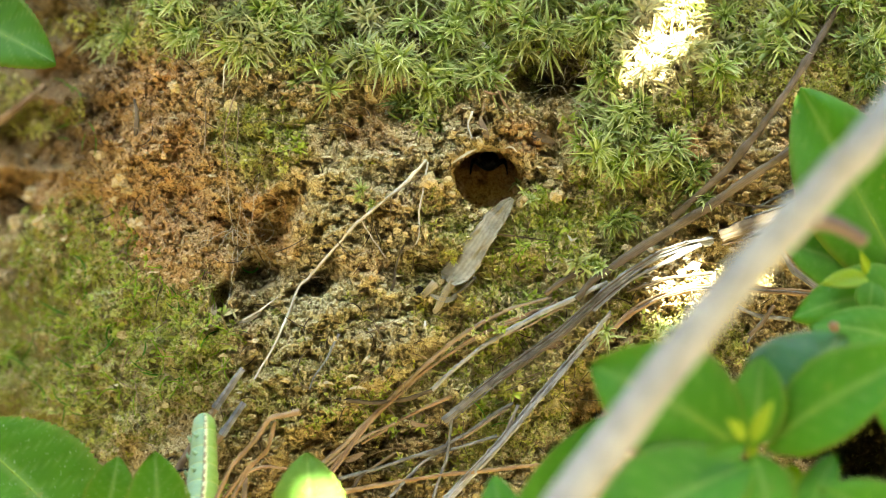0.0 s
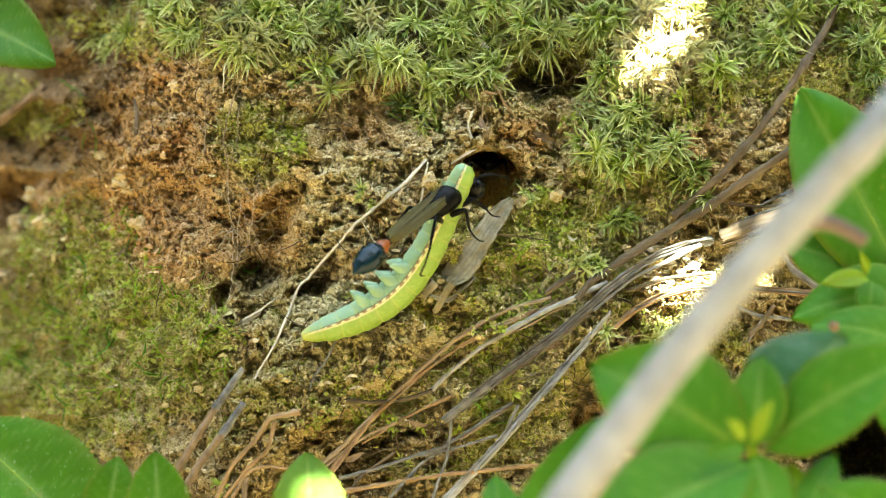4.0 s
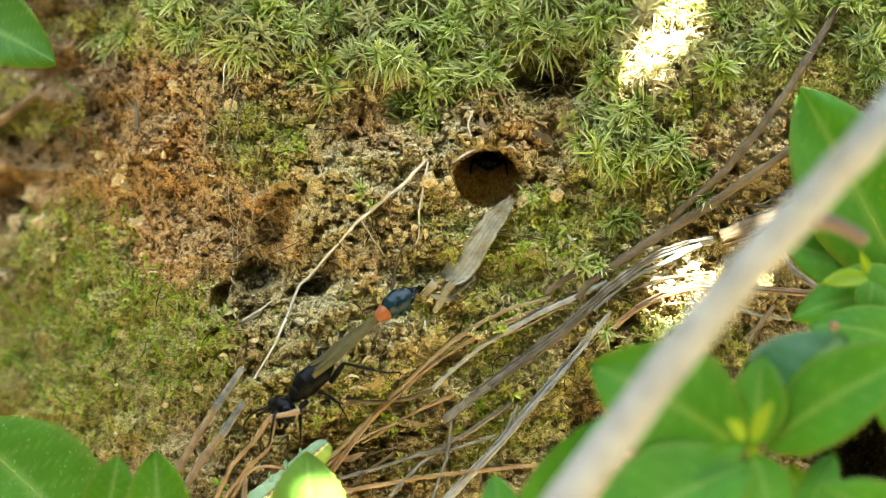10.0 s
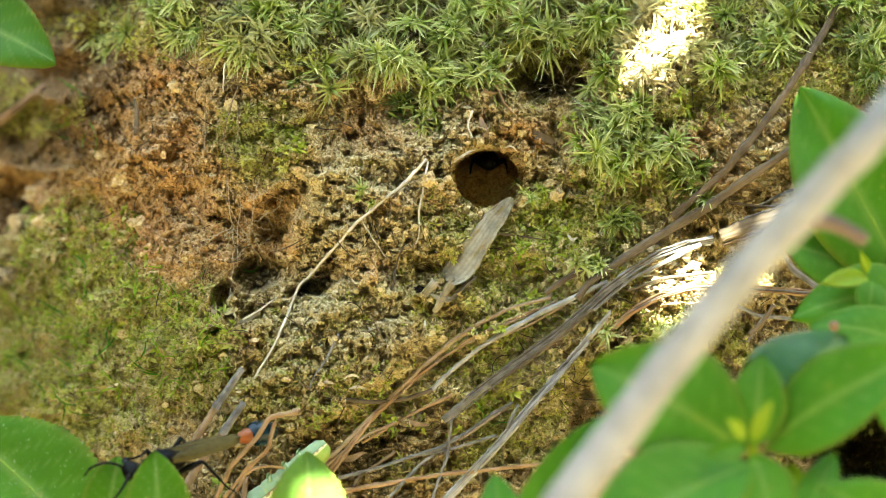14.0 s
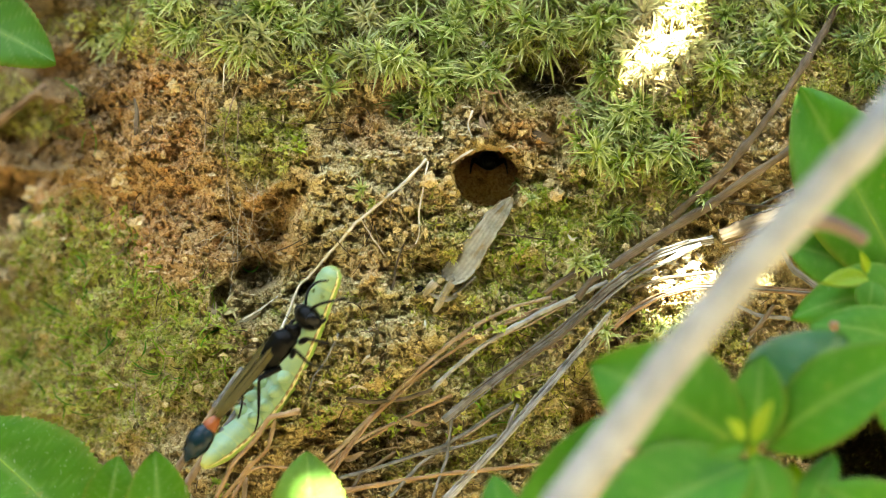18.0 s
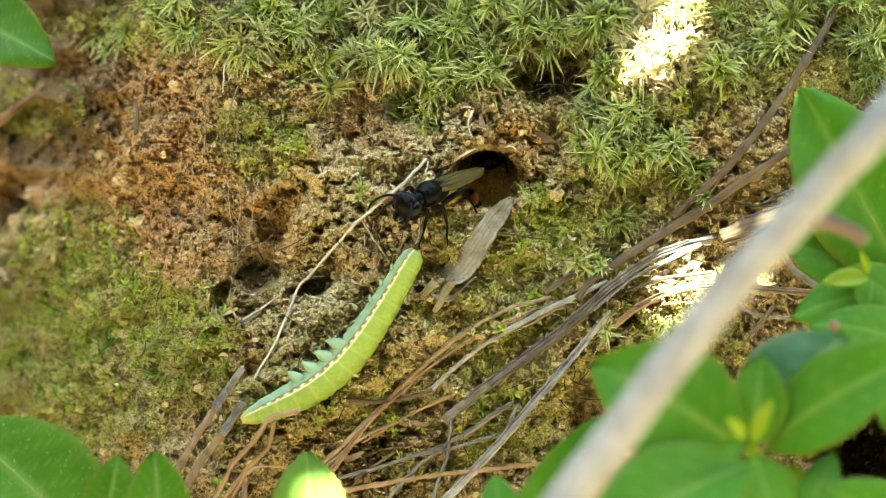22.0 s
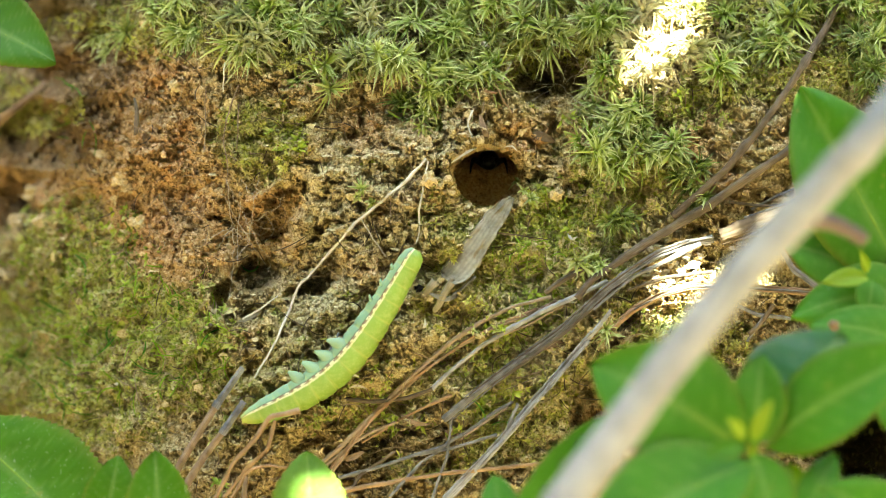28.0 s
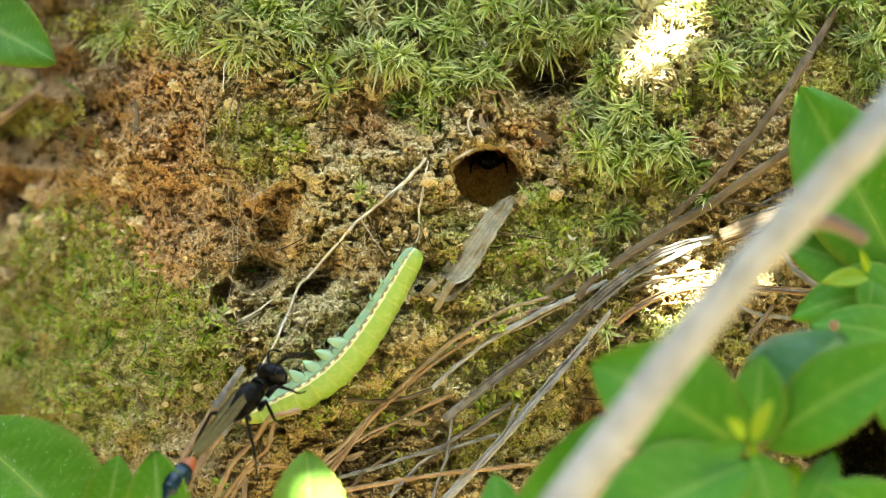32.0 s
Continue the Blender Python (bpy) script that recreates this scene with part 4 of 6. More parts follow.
    r([(690, 520, 2), (702, 470, 2), (716, 435, 2)], 3.5, 2, M_DARK)
    r([(640, 385, 2), (665, 425, 2), (685, 455, 1.5)], 2.2, 1.6)
    r([(360, 270, 2), (364, 210, 2), (368, 155, 2)], 1.6, 1.0, M_STRAW)
    r([(398, 110, 3), (396, 140, 3), (394, 165, 2)], 2.2, 1.4)
    r([(425, 150, 3), (412, 180, 3), (398, 220, 3), (396, 250, 2), (402, 300, 2), (404, 350, 3), (412, 430, 4)], 1.8, 1.0, M_STRAW)
    r([(420, 185, 3), (420, 225, 3), (418, 265, 2)], 1.5, 1.1, M_STRAW)
    r([(430, 568, 3), (460, 550, 3), (490, 522, 2)], 2.6, 1.4)
    r([(870, 140, 3), (890, 180, 3), (908, 200, 2)], 3, 2, M_NEEDLE)
    r([(855, 160, 3), (878, 165, 3)], 4, 3, M_NEEDLE)
    r([(905, 110, 3), (890, 145, 3)], 2, 1.6, M_ROOT)


litter()


def bark_chip():
    """A flat flake of bark, ragged, split and curled at its lower end."""
    rows = [(906, 350, 9, 3.2), (894, 364, 22, 3.8), (876, 387, 31, 4.2), (858, 412, 33, 4.6), (840, 440, 37, 5.2), (822, 464, 43, 5.8), (808, 482, 42, 5.6), (799, 492, 34, 5.0), (793, 498, 24, 4.4)]
    knots = np.array(rows, float)
    n, nw = 54, 16
    t = np.linspace(0, len(rows) - 1, n)
    u, v, w, h = (np.interp(t, np.arange(len(rows)), knots[:, k]) for k in range(4))
    rest = lambda uu, vv: float(np.percentile(relief(uu + np.linspace(-25, 25, 7)[:, None], vv + np.linspace(-25, 25, 7)[None]), 80))
    lie = np.interp(t, [0, 3, 5.5, 8], [rest(905, 385), rest(850, 425) + 0.3, rest(808, 480) + 0.3, rest(785, 520)])
    verts, faces, turn = [], [], []
    for layer in (0, 1):
        for i in range(n):
            for j in range(nw + 1):
                q = 2 * j / nw - 1
                jag = 1 + 0.15 * noise.fractal(Vector((t[i] * 1.8, (1 if q > 0 else -1) * 4, 3)), 1.0, 2.0, 4)
                flake = 0.22 * noise.fractal(Vector((t[i] * 0.7, q * 5, 0)), 1.0, 2.0, 4)
                step = 0.4 if noise.noise(Vector((t[i] * 0.8, q * 1.5, 8))) > 0.12 else 0.0
                verts.append(at_depth(u[i] + q * w[i] * 0.52 * jag, v[i] + q * w[i] * 0.30 * jag, lie[i] + 0.25 * h[i] - 0.25 * q * q + 0.22 * q * t[i] - 1.1 * layer + flake + step))
                turn.append((q + 1) / 2)
    row, n1 = nw + 1, n * (nw + 1)
    for i in range(n - 1):
        for j in range(nw):
            a = i * row + j
            faces += [(a, a + row, a + row + 1, a + 1), (n1 + a, n1 + a + 1, n1 + a + row + 1, n1 + a + row)]
        for a, b in ((i * row, (i + 1) * row), ((i + 1) * row + nw, i * row + nw)):
            faces.append((b, a, n1 + a, n1 + b))
    for a in (0, (n - 1) * row):
        for j in range(nw):
            faces.append((a + j, a + j + 1, n1 + a + j + 1, n1 + a + j))
    thing("bark_chip", "split grey flake of bark below the burrow", "bark", data=mesh("bark_chip", verts, faces, M_CHIP, True, round=turn))


bark_chip()
stalk("bark_sliver", "split tan sliver of bark below the burrow", "bark", [(804, 496, 3), (790, 516, 3.4), (776, 540, 3), (768, 552, 2)], 12, 6, M_CHIP, 1.0, 12, 0.5, "", 0.3)
stalk("bark_sliver", "split tan sliver of bark below the burrow", "bark", [(770, 500, 2), (758, 514, 2.4), (748, 526, 2)], 12, 6, M_CHIP, 1.0, 12, 0.5, "", 0.3)


# ---- small things on the bank ----
def rim_crumbs():
    """Crumbs that stand proud along the burrow's lip."""
    rng = np.random.default_rng(8)
    n = 170
    a, d = rng.uniform(0, 6.283, n), rng.uniform(0.92, 1.22, n)
    u, v = BURROW[0] + BURROW[2] * d * np.cos(a), BURROW[1] + BURROW[3] * d * np.sin(a)
    r = rng.uniform(0.14, 0.55, n)
    c = put(u, v, 0.3 * r + rng.uniform(0, 0.8, n))
    verts = c[:, None] + ICO_V[None] * rng.uniform(0.6, 1.3, (n, 1, 3)) * (1 + 0.7 * (rng.random((n, 42)) - 0.5))[..., None] * (r / 1000)[:, None, None]
    faces = (ICO_F[None] + 42 * np.arange(n)[:, None, None]).reshape(-1, 3)
    k = n * 42
    thing("rim_crumbs", "pale crumbs of soil round the burrow's mouth", "soil", kind="stuff",
          data=mesh("rim_crumbs", verts.reshape(-1, 3), faces, M_SOIL, False, moss=np.full(k, 0.1), rust=np.full(k, 0.1), humus_shade=np.zeros(k)))


rim_crumbs()


def pebble(u, v, r, material, label="small tan pebble lying in the soil", name="pebble"):
    rnd = random.Random(int(u * 3 + v))
    key = Vector((u, v, 0))
    size = Vector((rnd.uniform(0.85, 1.2), rnd.uniform(0.8, 1.1), rnd.uniform(0.7, 1.0)))
    b = bmesh.new()
    bmesh.ops.create_icosphere(b, subdivisions=3, radius=1)
    c = Vector(put(u, v, 0.35 * r * CELL * 1000))
    verts = [c + Vector([x * y for x, y in zip(q.co, size)]) * (r * CELL * (0.85 + 0.6 * noise.fractal(q.co * 1.6 + key, 1.0, 2.0, 5))) for q in b.verts]
    faces = [[q.index for q in f.verts] for f in b.faces]
    b.free()
    k = len(verts)
    return thing(name, label, name, "pebbles on the bank", data=mesh(name, verts, faces, material, False, moss=[0.0] * k, rust=[0.3] * k, humus_shade=[0.0] * k))


for u, v, r in ((1168, 340, 15), (1140, 338, 10), (1152, 357, 12), (1128, 358, 9), (1122, 440, 11), (1110, 440, 10), (1375, 335, 12), (535, 306, 15), (522, 300, 10), (975, 325, 13), (985, 345, 12), (760, 320, 14),
                (775, 330, 10), (310, 152, 15), (245, 395, 17), (215, 320, 18), (225, 335, 12), (180, 275, 12), (60, 345, 20), (30, 395, 22), (75, 392, 15), (600, 485, 14), (200, 405, 10), (470, 375, 9), (660, 640, 10), (655, 745, 9)):
    pebble(u, v, r, M_SOIL)
for u, v, r in ((1190, 465, 12), (1205, 480, 10), (1225, 470, 13), (1232, 488, 9), (1175, 485, 10), (1160, 495, 11), (1215, 455, 9), (1240, 455, 9), (1150, 480, 9), (1262, 492, 12), (1185, 500, 8), (1170, 455, 8), (1150, 440, 8), (1250, 430, 9),
                (1295, 440, 6), (1200, 500, 9), (1145, 505, 8)):
    pebble(u, v, r, M_STONE, "white quartz pebble lit by the sun")
for u, v, r in ((1165, 40, 12), (1182, 72, 14), (1198, 98, 10), (1150, 118, 11), (1212, 32, 10), (1172, 138, 10), (1192, 18, 13), (1140, 96, 9), (1205, 62, 12), (1160, 84, 10), (1222, 8, 10), (1130, 140, 8), (1178, 110, 9)):
    pebble(u, v, r, M_STONE, "pale pebble lit by the sun among moss")
pebble(683, 199, 5, M_STONE, "tiny white quartz grain on the soil")
pebble(655, 583, 5, M_STONE, "tiny white quartz grain on the soil")
pebble(862, 78, 12, M_STONE, "pale grey pebble among the moss")


def cobweb(label, strands, half):
    w = thing("cobweb", label, "cobweb")
    for a, b, sag in strands:
        p0, p1 = spot(a[0], a[1], a[2]), spot(b[0], b[1], b[2])
        pts = [p0.lerp(p1, t) + Vector((0, 0, -sag * CELL * 4 * t * (1 - t))) + noise.noise_vector(Vector((a[0], b[1], t * 5))) * (6 * CELL) for t in np.linspace(0, 1, 12)]
        v, f, t = tube(pts, [half * CELL * (0.7 + 0.6 * abs(noise.noise(Vector((a[0], i * 0.9, 0))))) for i in range(12)], 5)
        part("thread", mesh("thread", v, f, M_SILK), w)


cobweb("dusty grey cobweb hung with soil across a hollow",
       [((402, 320, 5), (412, 400, 5), 0), ((412, 400, 5), (416, 440, 5), 3), ((416, 440, 5), (402, 530, 5), 4), ((395, 345, 5), (470, 470, 6), 3), ((450, 350, 5), (440, 430, 6), 3), ((425, 340, 5), (420, 470, 6), 2), ((500, 360, 5), (440, 395, 6), 4), ((428, 318, 5), (450, 350, 5), 2), ((404, 330, 5), (430, 370, 6), 3), ((430, 370, 6), (440, 400, 6), 2),
        ((412, 405, 5), (470, 415, 5), 4), ((440, 400, 6), (478, 460, 5), 3), ((478, 460, 5), (475, 482, 5), 1), ((470, 370, 6), (485, 405, 6), 3), ((485, 405, 6), (448, 398, 6), 4), ((505, 345, 5), (480, 380, 6), 3),
        ((485, 405, 6), (470, 430, 6), 2), ((412, 405, 5), (440, 430, 6), 3), ((440, 430, 6), (410, 460, 5), 3), ((380, 440, 5), (412, 405, 5), 2), ((355, 430, 4), (412, 400, 5), 4), ((455, 310, 5), (456, 350, 6), 1)], 0.62)
cobweb("torn grey cobweb across a dark hollow under moss",
       [((905, 105, 4), (890, 145, 4), 2), ((950, 150, 5), (985, 148, 5), 3), ((985, 148, 5), (1035, 190, 5), 2), ((1000, 150, 5), (1048, 100, 5), 3), ((1005, 105, 5), (998, 145, 5), 2), ((1020, 110, 5), (1060, 150, 5), 3),
        ((900, 165, 4), (985, 148, 5), 4), ((1040, 105, 5), (1015, 150, 5), 2), ((930, 185, 4), (985, 148, 5), 3)], 0.6)


def fibres(name, label, count, material, where, length, half, seed):
    """Fine dry fibres strewn on the bank, joined."""
    rng = np.random.default_rng(seed)
    rnd = random.Random(seed)
    verts, faces, turn = [], [], []
    while count:
        u, v = rng.uniform(0, 1568), rng.uniform(100, 880)
        if rng.random() > where(np.array(u), np.array(v)) or math.hypot(u - BURROW[0], v - BURROW[1]) < 110:
            continue
        count -= 1
        a, bend, L = rng.uniform(0, 6.283), rng.normal(0, 0.6), rng.uniform(*length)
        t = np.linspace(-0.5, 0.5, 7)
        uu, vv = u + L * t * np.cos(a + bend * t), v + L * t * np.sin(a + bend * t)
        h = np.full(7, float(np.percentile(relief(uu, vv), 70))) + rng.uniform(0.2, 1.0) + 1.5 * t * rng.normal()
        b = base(uu, vv)
        pts = b + outward(b) * (h / 1000)[:, None]
        r = rng.uniform(*half)
        vs, fs, ts = tube(pts, [r * CELL * q for q in (0.5, 0.9, 1, 1, 1, 0.8, 0.3)], 5)
        k = len(verts)
        verts += vs
        turn += ts
        faces += [tuple(i + k for i in f) for f in fs]
    thing(name, label, "fibre", kind="stuff", data=mesh(name, verts, faces, material, True, round=turn, vein=[0] * len(verts), rim=[0] * len(verts)))


fibres("dry_fibres", "fine pale dry plant fibres strewn on the soil", 300, M_STRAW, lambda u, v: 0.35 + 0.6 * patch(u, v, (150, 560, 330, 260, 0), (760, 700, 250, 160, 0), (740, 560, 150, 80, 0)), (20, 80), (0.45, 1.1), 31)
fibres("root_hairs", "fine dark root hairs strewn on the soil", 200, M_DARK, lambda u, v: 0.3 + 0.6 * patch(u, v, (560, 560, 200, 200, 0), (900, 600, 260, 200, 0), (700, 800, 250, 80, 0)), (20, 70), (0.6, 1.2), 32)
fibres("moss_blades", "short pale green blades lying on the moss", 110, M_LEAF_YOUNG, lambda u, v: patch(u, v, (150, 580, 280, 160, 0), (330, 640, 120, 90, 0), (900, 440, 100, 60, 0)), (25, 60), (0.9, 1.7), 35)
fibres("grass_blades", "thin fresh green grass blades on the bank", 34, M_LEAF, lambda u, v: patch(u, v, (120, 620, 260, 160, 0), (430, 500, 50, 40, 0), (100, 230, 90, 90, 0), (900, 720, 120, 60, 0)), (30, 80), (0.9, 1.8), 33)


def moss_tuft(u, v, n, length, seed):
    rng = np.random.default_rng(seed)
    k = max(3, n // 9)
    c = put(u + rng.normal(0, 15, k), v + rng.normal(0, 10, k), rng.uniform(0.8, 2.2, k))
    V, F, A, own = leaflets(c, outward(c) + np.array([0, 0, 0.55]) + 0.45 * rng.normal(size=c.shape), 22, (length * 0.45, length * 0.82), (0.15, 0.3), 1.5, rng, (0.05, 1.35), 4)
    # tufts by the sun fleck get paler leaves, as painted sunlight
    dry = np.clip(rng.normal(0.06, 0.12, k) + 0.8 * float(patch(u, v, (1170, 80, 110, 130, 15))), 0, 1)
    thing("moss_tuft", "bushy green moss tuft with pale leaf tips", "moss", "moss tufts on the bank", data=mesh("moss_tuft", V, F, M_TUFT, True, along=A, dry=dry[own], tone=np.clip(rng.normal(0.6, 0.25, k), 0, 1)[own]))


for i, (u, v, n, length) in enumerate(((770, 105, 54, 6), (700, 95, 54, 6.2), (935, 72, 60, 5.5), (745, 178, 54, 4.8), (1085, 225, 60, 5.2), (1150, 262, 54, 5), (1205, 300, 36, 4), (1375, 35, 54, 6), (1252, 90, 40, 5),
                                       (1545, 75, 54, 6), (425, 85, 54, 5.5), (1055, 40, 54, 5.5), (190, 70, 60, 6), (560, 135, 54, 5.5), (1092, 388, 30, 3.2), (1050, 475, 36, 3), (925, 340, 24, 2.2), (1120, 205, 54, 5),
                                       (1060, 275, 54, 5), (640, 95, 54, 6), (850, 115, 36, 5), (1235, 345, 24, 3), (330, 60, 54, 5.5), (520, 60, 54, 6), (820, 30, 54, 6), (1085, 165, 40, 4.5), (745, 215, 30, 3.5), (1100, 602, 30, 3.0), (1182, 585, 30, 3), (1250, 355, 24, 3), (1045, 462, 30, 3), (640, 340, 20, 2))):
    moss_tuft(u, v, n, length, 100 + i)


def scrap(label, pts, width, material, name="leaf_scrap"):
    """A curled dry scrap of leaf through grid places."""
    p = smooth_line([spot(*q) for q in pts], 5)
    verts, faces = [], []
    n = len(p)
    for layer in (0, 1):
        for i, q in enumerate(p):
            d = (p[min(i + 1, n - 1)] - p[max(i - 1, 0)]).normalized()
            s = d.cross(OUTWARD).normalized()
            w = width * CELL * math.sin(math.pi * min(0.97, max(0.06, i / (n - 1)))) ** 0.6
            for j in range(5):
                k = j / 2 - 1
                verts.append(q + s * (k * w * (1 + 0.2 * noise.noise(Vector((i, j, width))))) + OUTWARD * (0.35 * w * k * k - layer * 0.00008))
    m = n * 5
    for i in range(n - 1):
        for j in range(4):
            a = i * 5 + j
            faces += [(a, a + 1, a + 6, a + 5), (m + a, m + a + 5, m + a + 6, m + a + 1)]
        for a, b in ((i * 5, i * 5 + 5), (i * 5 + 9, i * 5 + 4)):
            faces.append((a, b, m + b, m + a))
    thing(name, label, "leaf scrap", data=mesh(name, verts, faces, material, True, round=[(i % 5) / 4 for i in range(2 * m)]))


OUTWARD = -FWD
scrap("curled brown leaf scrap hanging over the burrow", [(850, 205, 4), (854, 222, 4), (860, 238, 4), (862, 252, 3)], 6, M_BROWN)
scrap("dark red-brown dry leaf scrap on the bank", [(938, 236, 2), (958, 242, 3), (982, 252, 2)], 8, M_DARK)
scrap("rusty dry leaf scrap among the straw", [(596, 806, 3), (618, 812, 4), (644, 800, 4)], 6, M_BROWN)
scrap("tan dry leaf scrap under the stalks", [(930, 625, 3), (965, 612, 4), (1000, 608, 3)], 8, M_BROWN)
scrap("pale flake of root bark on the burrow's lip", [(798, 290, 4), (815, 278, 5), (832, 268, 5), (845, 262, 4)], 2.2, M_ROOT, "root_flake")
scrap("pale flake of root bark on the burrow's lip", [(893, 262, 4), (905, 259, 4), (915, 268, 4)], 1.6, M_ROOT, "root_flake")
scrap("whitish dry leaf scrap on the soil", [(424, 570, 4), (442, 562, 4), (462, 552, 4)], 5, M_CHIP)
scrap("pale papery husk standing in the soil", [(373, 578, 5), (378, 555, 6), (380, 535, 5)], 6, M_STRAW, "husk")
for q in ([(640, 645, 3), (648, 634, 4), (656, 628, 3)], [(608, 672, 3), (622, 664, 4), (636, 668, 3)], [(562, 682, 3), (578, 676, 4), (592, 680, 3)], [(618, 688, 3), (634, 684, 4), (650, 690, 3)], [(748, 582, 3), (752, 576, 4), (752, 566, 3)], [(1004, 414, 3), (1012, 424, 4), (1022, 420, 3)]):
    scrap("whitish dry leaf scrap on the soil", q, 2.4, M_ROOT)
scrap("grey dry leaf scrap among the straw", [(760, 520, 4), (790, 530, 5), (815, 520, 4)], 5, M_GREY)
scrap("tan dry leaf scrap on the soil", [(710, 735, 4), (735, 750, 5), (760, 752, 4)], 4, M_BROWN)


# ---- the leafy bough overhead that shades the bank ----
def shading_bough():
    rnd = random.Random(11)
    b = thing("tree", "young tree whose leafy bough shades the bank", "tree")
    side = TO_SUN.cross(Vector((0, 1, 0))).normalized()
    other = TO_SUN.cross(side)
    gaps = [(1218, 2, 2.5, 4), (1192, 48, 2.2, 4), (1166, 92, 2.4, 4), (1122, 122, 1.3, 4), (1112, 165, 0.9, 3), (1245, 470, 2.2, 5), (1215, 475, 3.0, 5), (1205, 535, 2.0, 5), (1388, 378, 1.4, 9), (566, 888, 2.2, 31)]
    lines = [(at_depth(u, v, h), r / 1000) for u, v, r, h in gaps]
    dense = [(at_depth(u, v, h), 0) for u, v, h in ((440, 155, 2), (430, 180, 2), (1080, 790, 138), (1140, 715, 140), (1200, 640, 141), (1265, 560, 142), (1330, 487, 144), (1400, 405, 146), (100, 40, -25), (20, 160, -45), (40, 220, -45), (20, 300, -45), (60, 330, -40), (60, 85, -40), (10, 450, -45), (330, 10, 0), (760, 20, 0), (1380, 20, 0), (1530, 30, 0), (60, 85, 4), (990, 160, 0), (1350, 330, 2))]
    bare = [at_depth(1000 + 430 * k / 12, 895 - 525 * k / 12, 136 + 10 * k / 12) for k in range(13)]
    # unseen near-opaque leaves, added to keep yellow light off the front branch
    shade = leaf_material("blocker_leaf", (0.012, 0.035, 0.008), (0.03, 0.07, 0.012))
    shade.node_tree.nodes["Mix Shader"].inputs[0].default_value = 0.06
    verts, faces = [], []
    OUT_MID = -FWD * 0.05
    while len(faces) < 28000:
        c = at_depth(rnd.uniform(-900, 1690), rnd.uniform(-100, 980), rnd.uniform(-60, 150)) + TO_SUN * rnd.uniform(0.30, 0.46)
        L = rnd.uniform(0.014, 0.024) if len(faces) < 12000 else rnd.uniform(0.005, 0.009)
        if len(faces) >= 12000:
            p, r = rnd.choice(lines + dense)
            c = p + side * rnd.gauss(0, 0.010) + other * rnd.gauss(0, 0.010) + TO_SUN * rnd.uniform(0.27, 0.36)
        if len(faces) >= 25500:
            c, L = rnd.choice(bare) + side * rnd.gauss(0, 0.006) + other * rnd.gauss(0, 0.006) + TO_SUN * rnd.uniform(0.24, 0.32), rnd.uniform(0.007, 0.012)
        if any(((c - p) - TO_SUN * (c - p).dot(TO_SUN)).length < r + 0.36 * L for p, r in lines):
            continue
        n = (Vector((rnd.gauss(0, 0.5), rnd.gauss(0, 0.5), 1))).normalized()
        d = n.cross(Vector((rnd.gauss(0, 1), rnd.gauss(0, 1), rnd.gauss(0, 1)))).normalized()
        w = n.cross(d) * (0.27 * L)
        k = len(verts)
        verts += [c - d * (L / 2), c + w - n * 0.001, c + d * (L / 2), c - w - n * 0.001, c - d * 0.1 * L]
        faces += [(k, k + 1, k + 2), (k, k + 2, k + 3)]
    light = [f for f in faces if f[0] < 5 * 12500]
    dark = [tuple(i - 5 * 12500 for i in f) for f in faces[len(light):]]
    for vs, fs, mat in ((verts[:5 * 12500], light, M_LEAF), (verts[5 * 12500:], dark, shade)):
        part("crown", mesh("crown", vs, fs, mat, True, vein=[0] * len(vs), rim=[0] * len(vs)), b)
    top = OUT_MID + TO_SUN * 0.45
    stem(b, [Vector((0.75, -0.35, -0.20)), Vector((0.62, -0.36, 0.15)), Vector((0.42, -0.34, 0.44)), top + Vector((0.05, 0, 0.02))], 0.016, 0.006, M_BARK, "trunk", 10)
    for i in range(7):
        a = i * 0.9
        end = top + side * (0.11 * math.cos(a)) + other * (0.11 * math.sin(a))
        if all(((end - p) - TO_SUN * (end - p).dot(TO_SUN)).length > 0.012 for p, r in lines):
            stem(b, [top + Vector((0.05, 0, 0.02)), (top + end) / 2 + Vector((0, 0, 0.02)), end], 0.003, 0.001, M_BARK, "limb", 6)


shading_bough()


def low_sky_wall():
    """An unseen ragged wall of foliage on all sides, far beyond the bank, added to block the low sky."""
    n = Nodes("far_foliage", 0.8, 0.2)
    v = n.obj()
    n.color(n.mix(n.ramp(n.noise(2.5, 6, 0.7, v), (0.4, (0, 0, 0)), (0.62, (1, 1, 1))), (0.012, 0.022, 0.006), (0.07, 0.12, 0.025)))
    ang, ups = 120, 30
    verts, faces = [], []
    for j in range(ups + 1):
        for i in range(ang):
            a = 2 * math.pi * i / ang
            q = 6.0 + 1.6 * noise.fractal(Vector((math.cos(a) * 4, math.sin(a) * 4, j * 0.35)), 1.0, 2.0, 4) - 0.02 * j
            top = 5.2 + 1.2 * noise.noise(Vector((math.cos(a) * 3, math.sin(a) * 3, 7)))
            verts.append((q * math.cos(a), q * math.sin(a), -0.8 + (top + 0.8) * j / ups))
    for j in range(ups):
        for i in range(ang):
            a, b = j * ang + i, j * ang + (i + 1) % ang
            faces.append((a, b, b + ang, a + ang))
    thing("backdrop", "unseen wall of green foliage added to block the low sky", "woods", kind="structure", data=mesh("backdrop", verts, faces, n.m))


low_sky_wall()


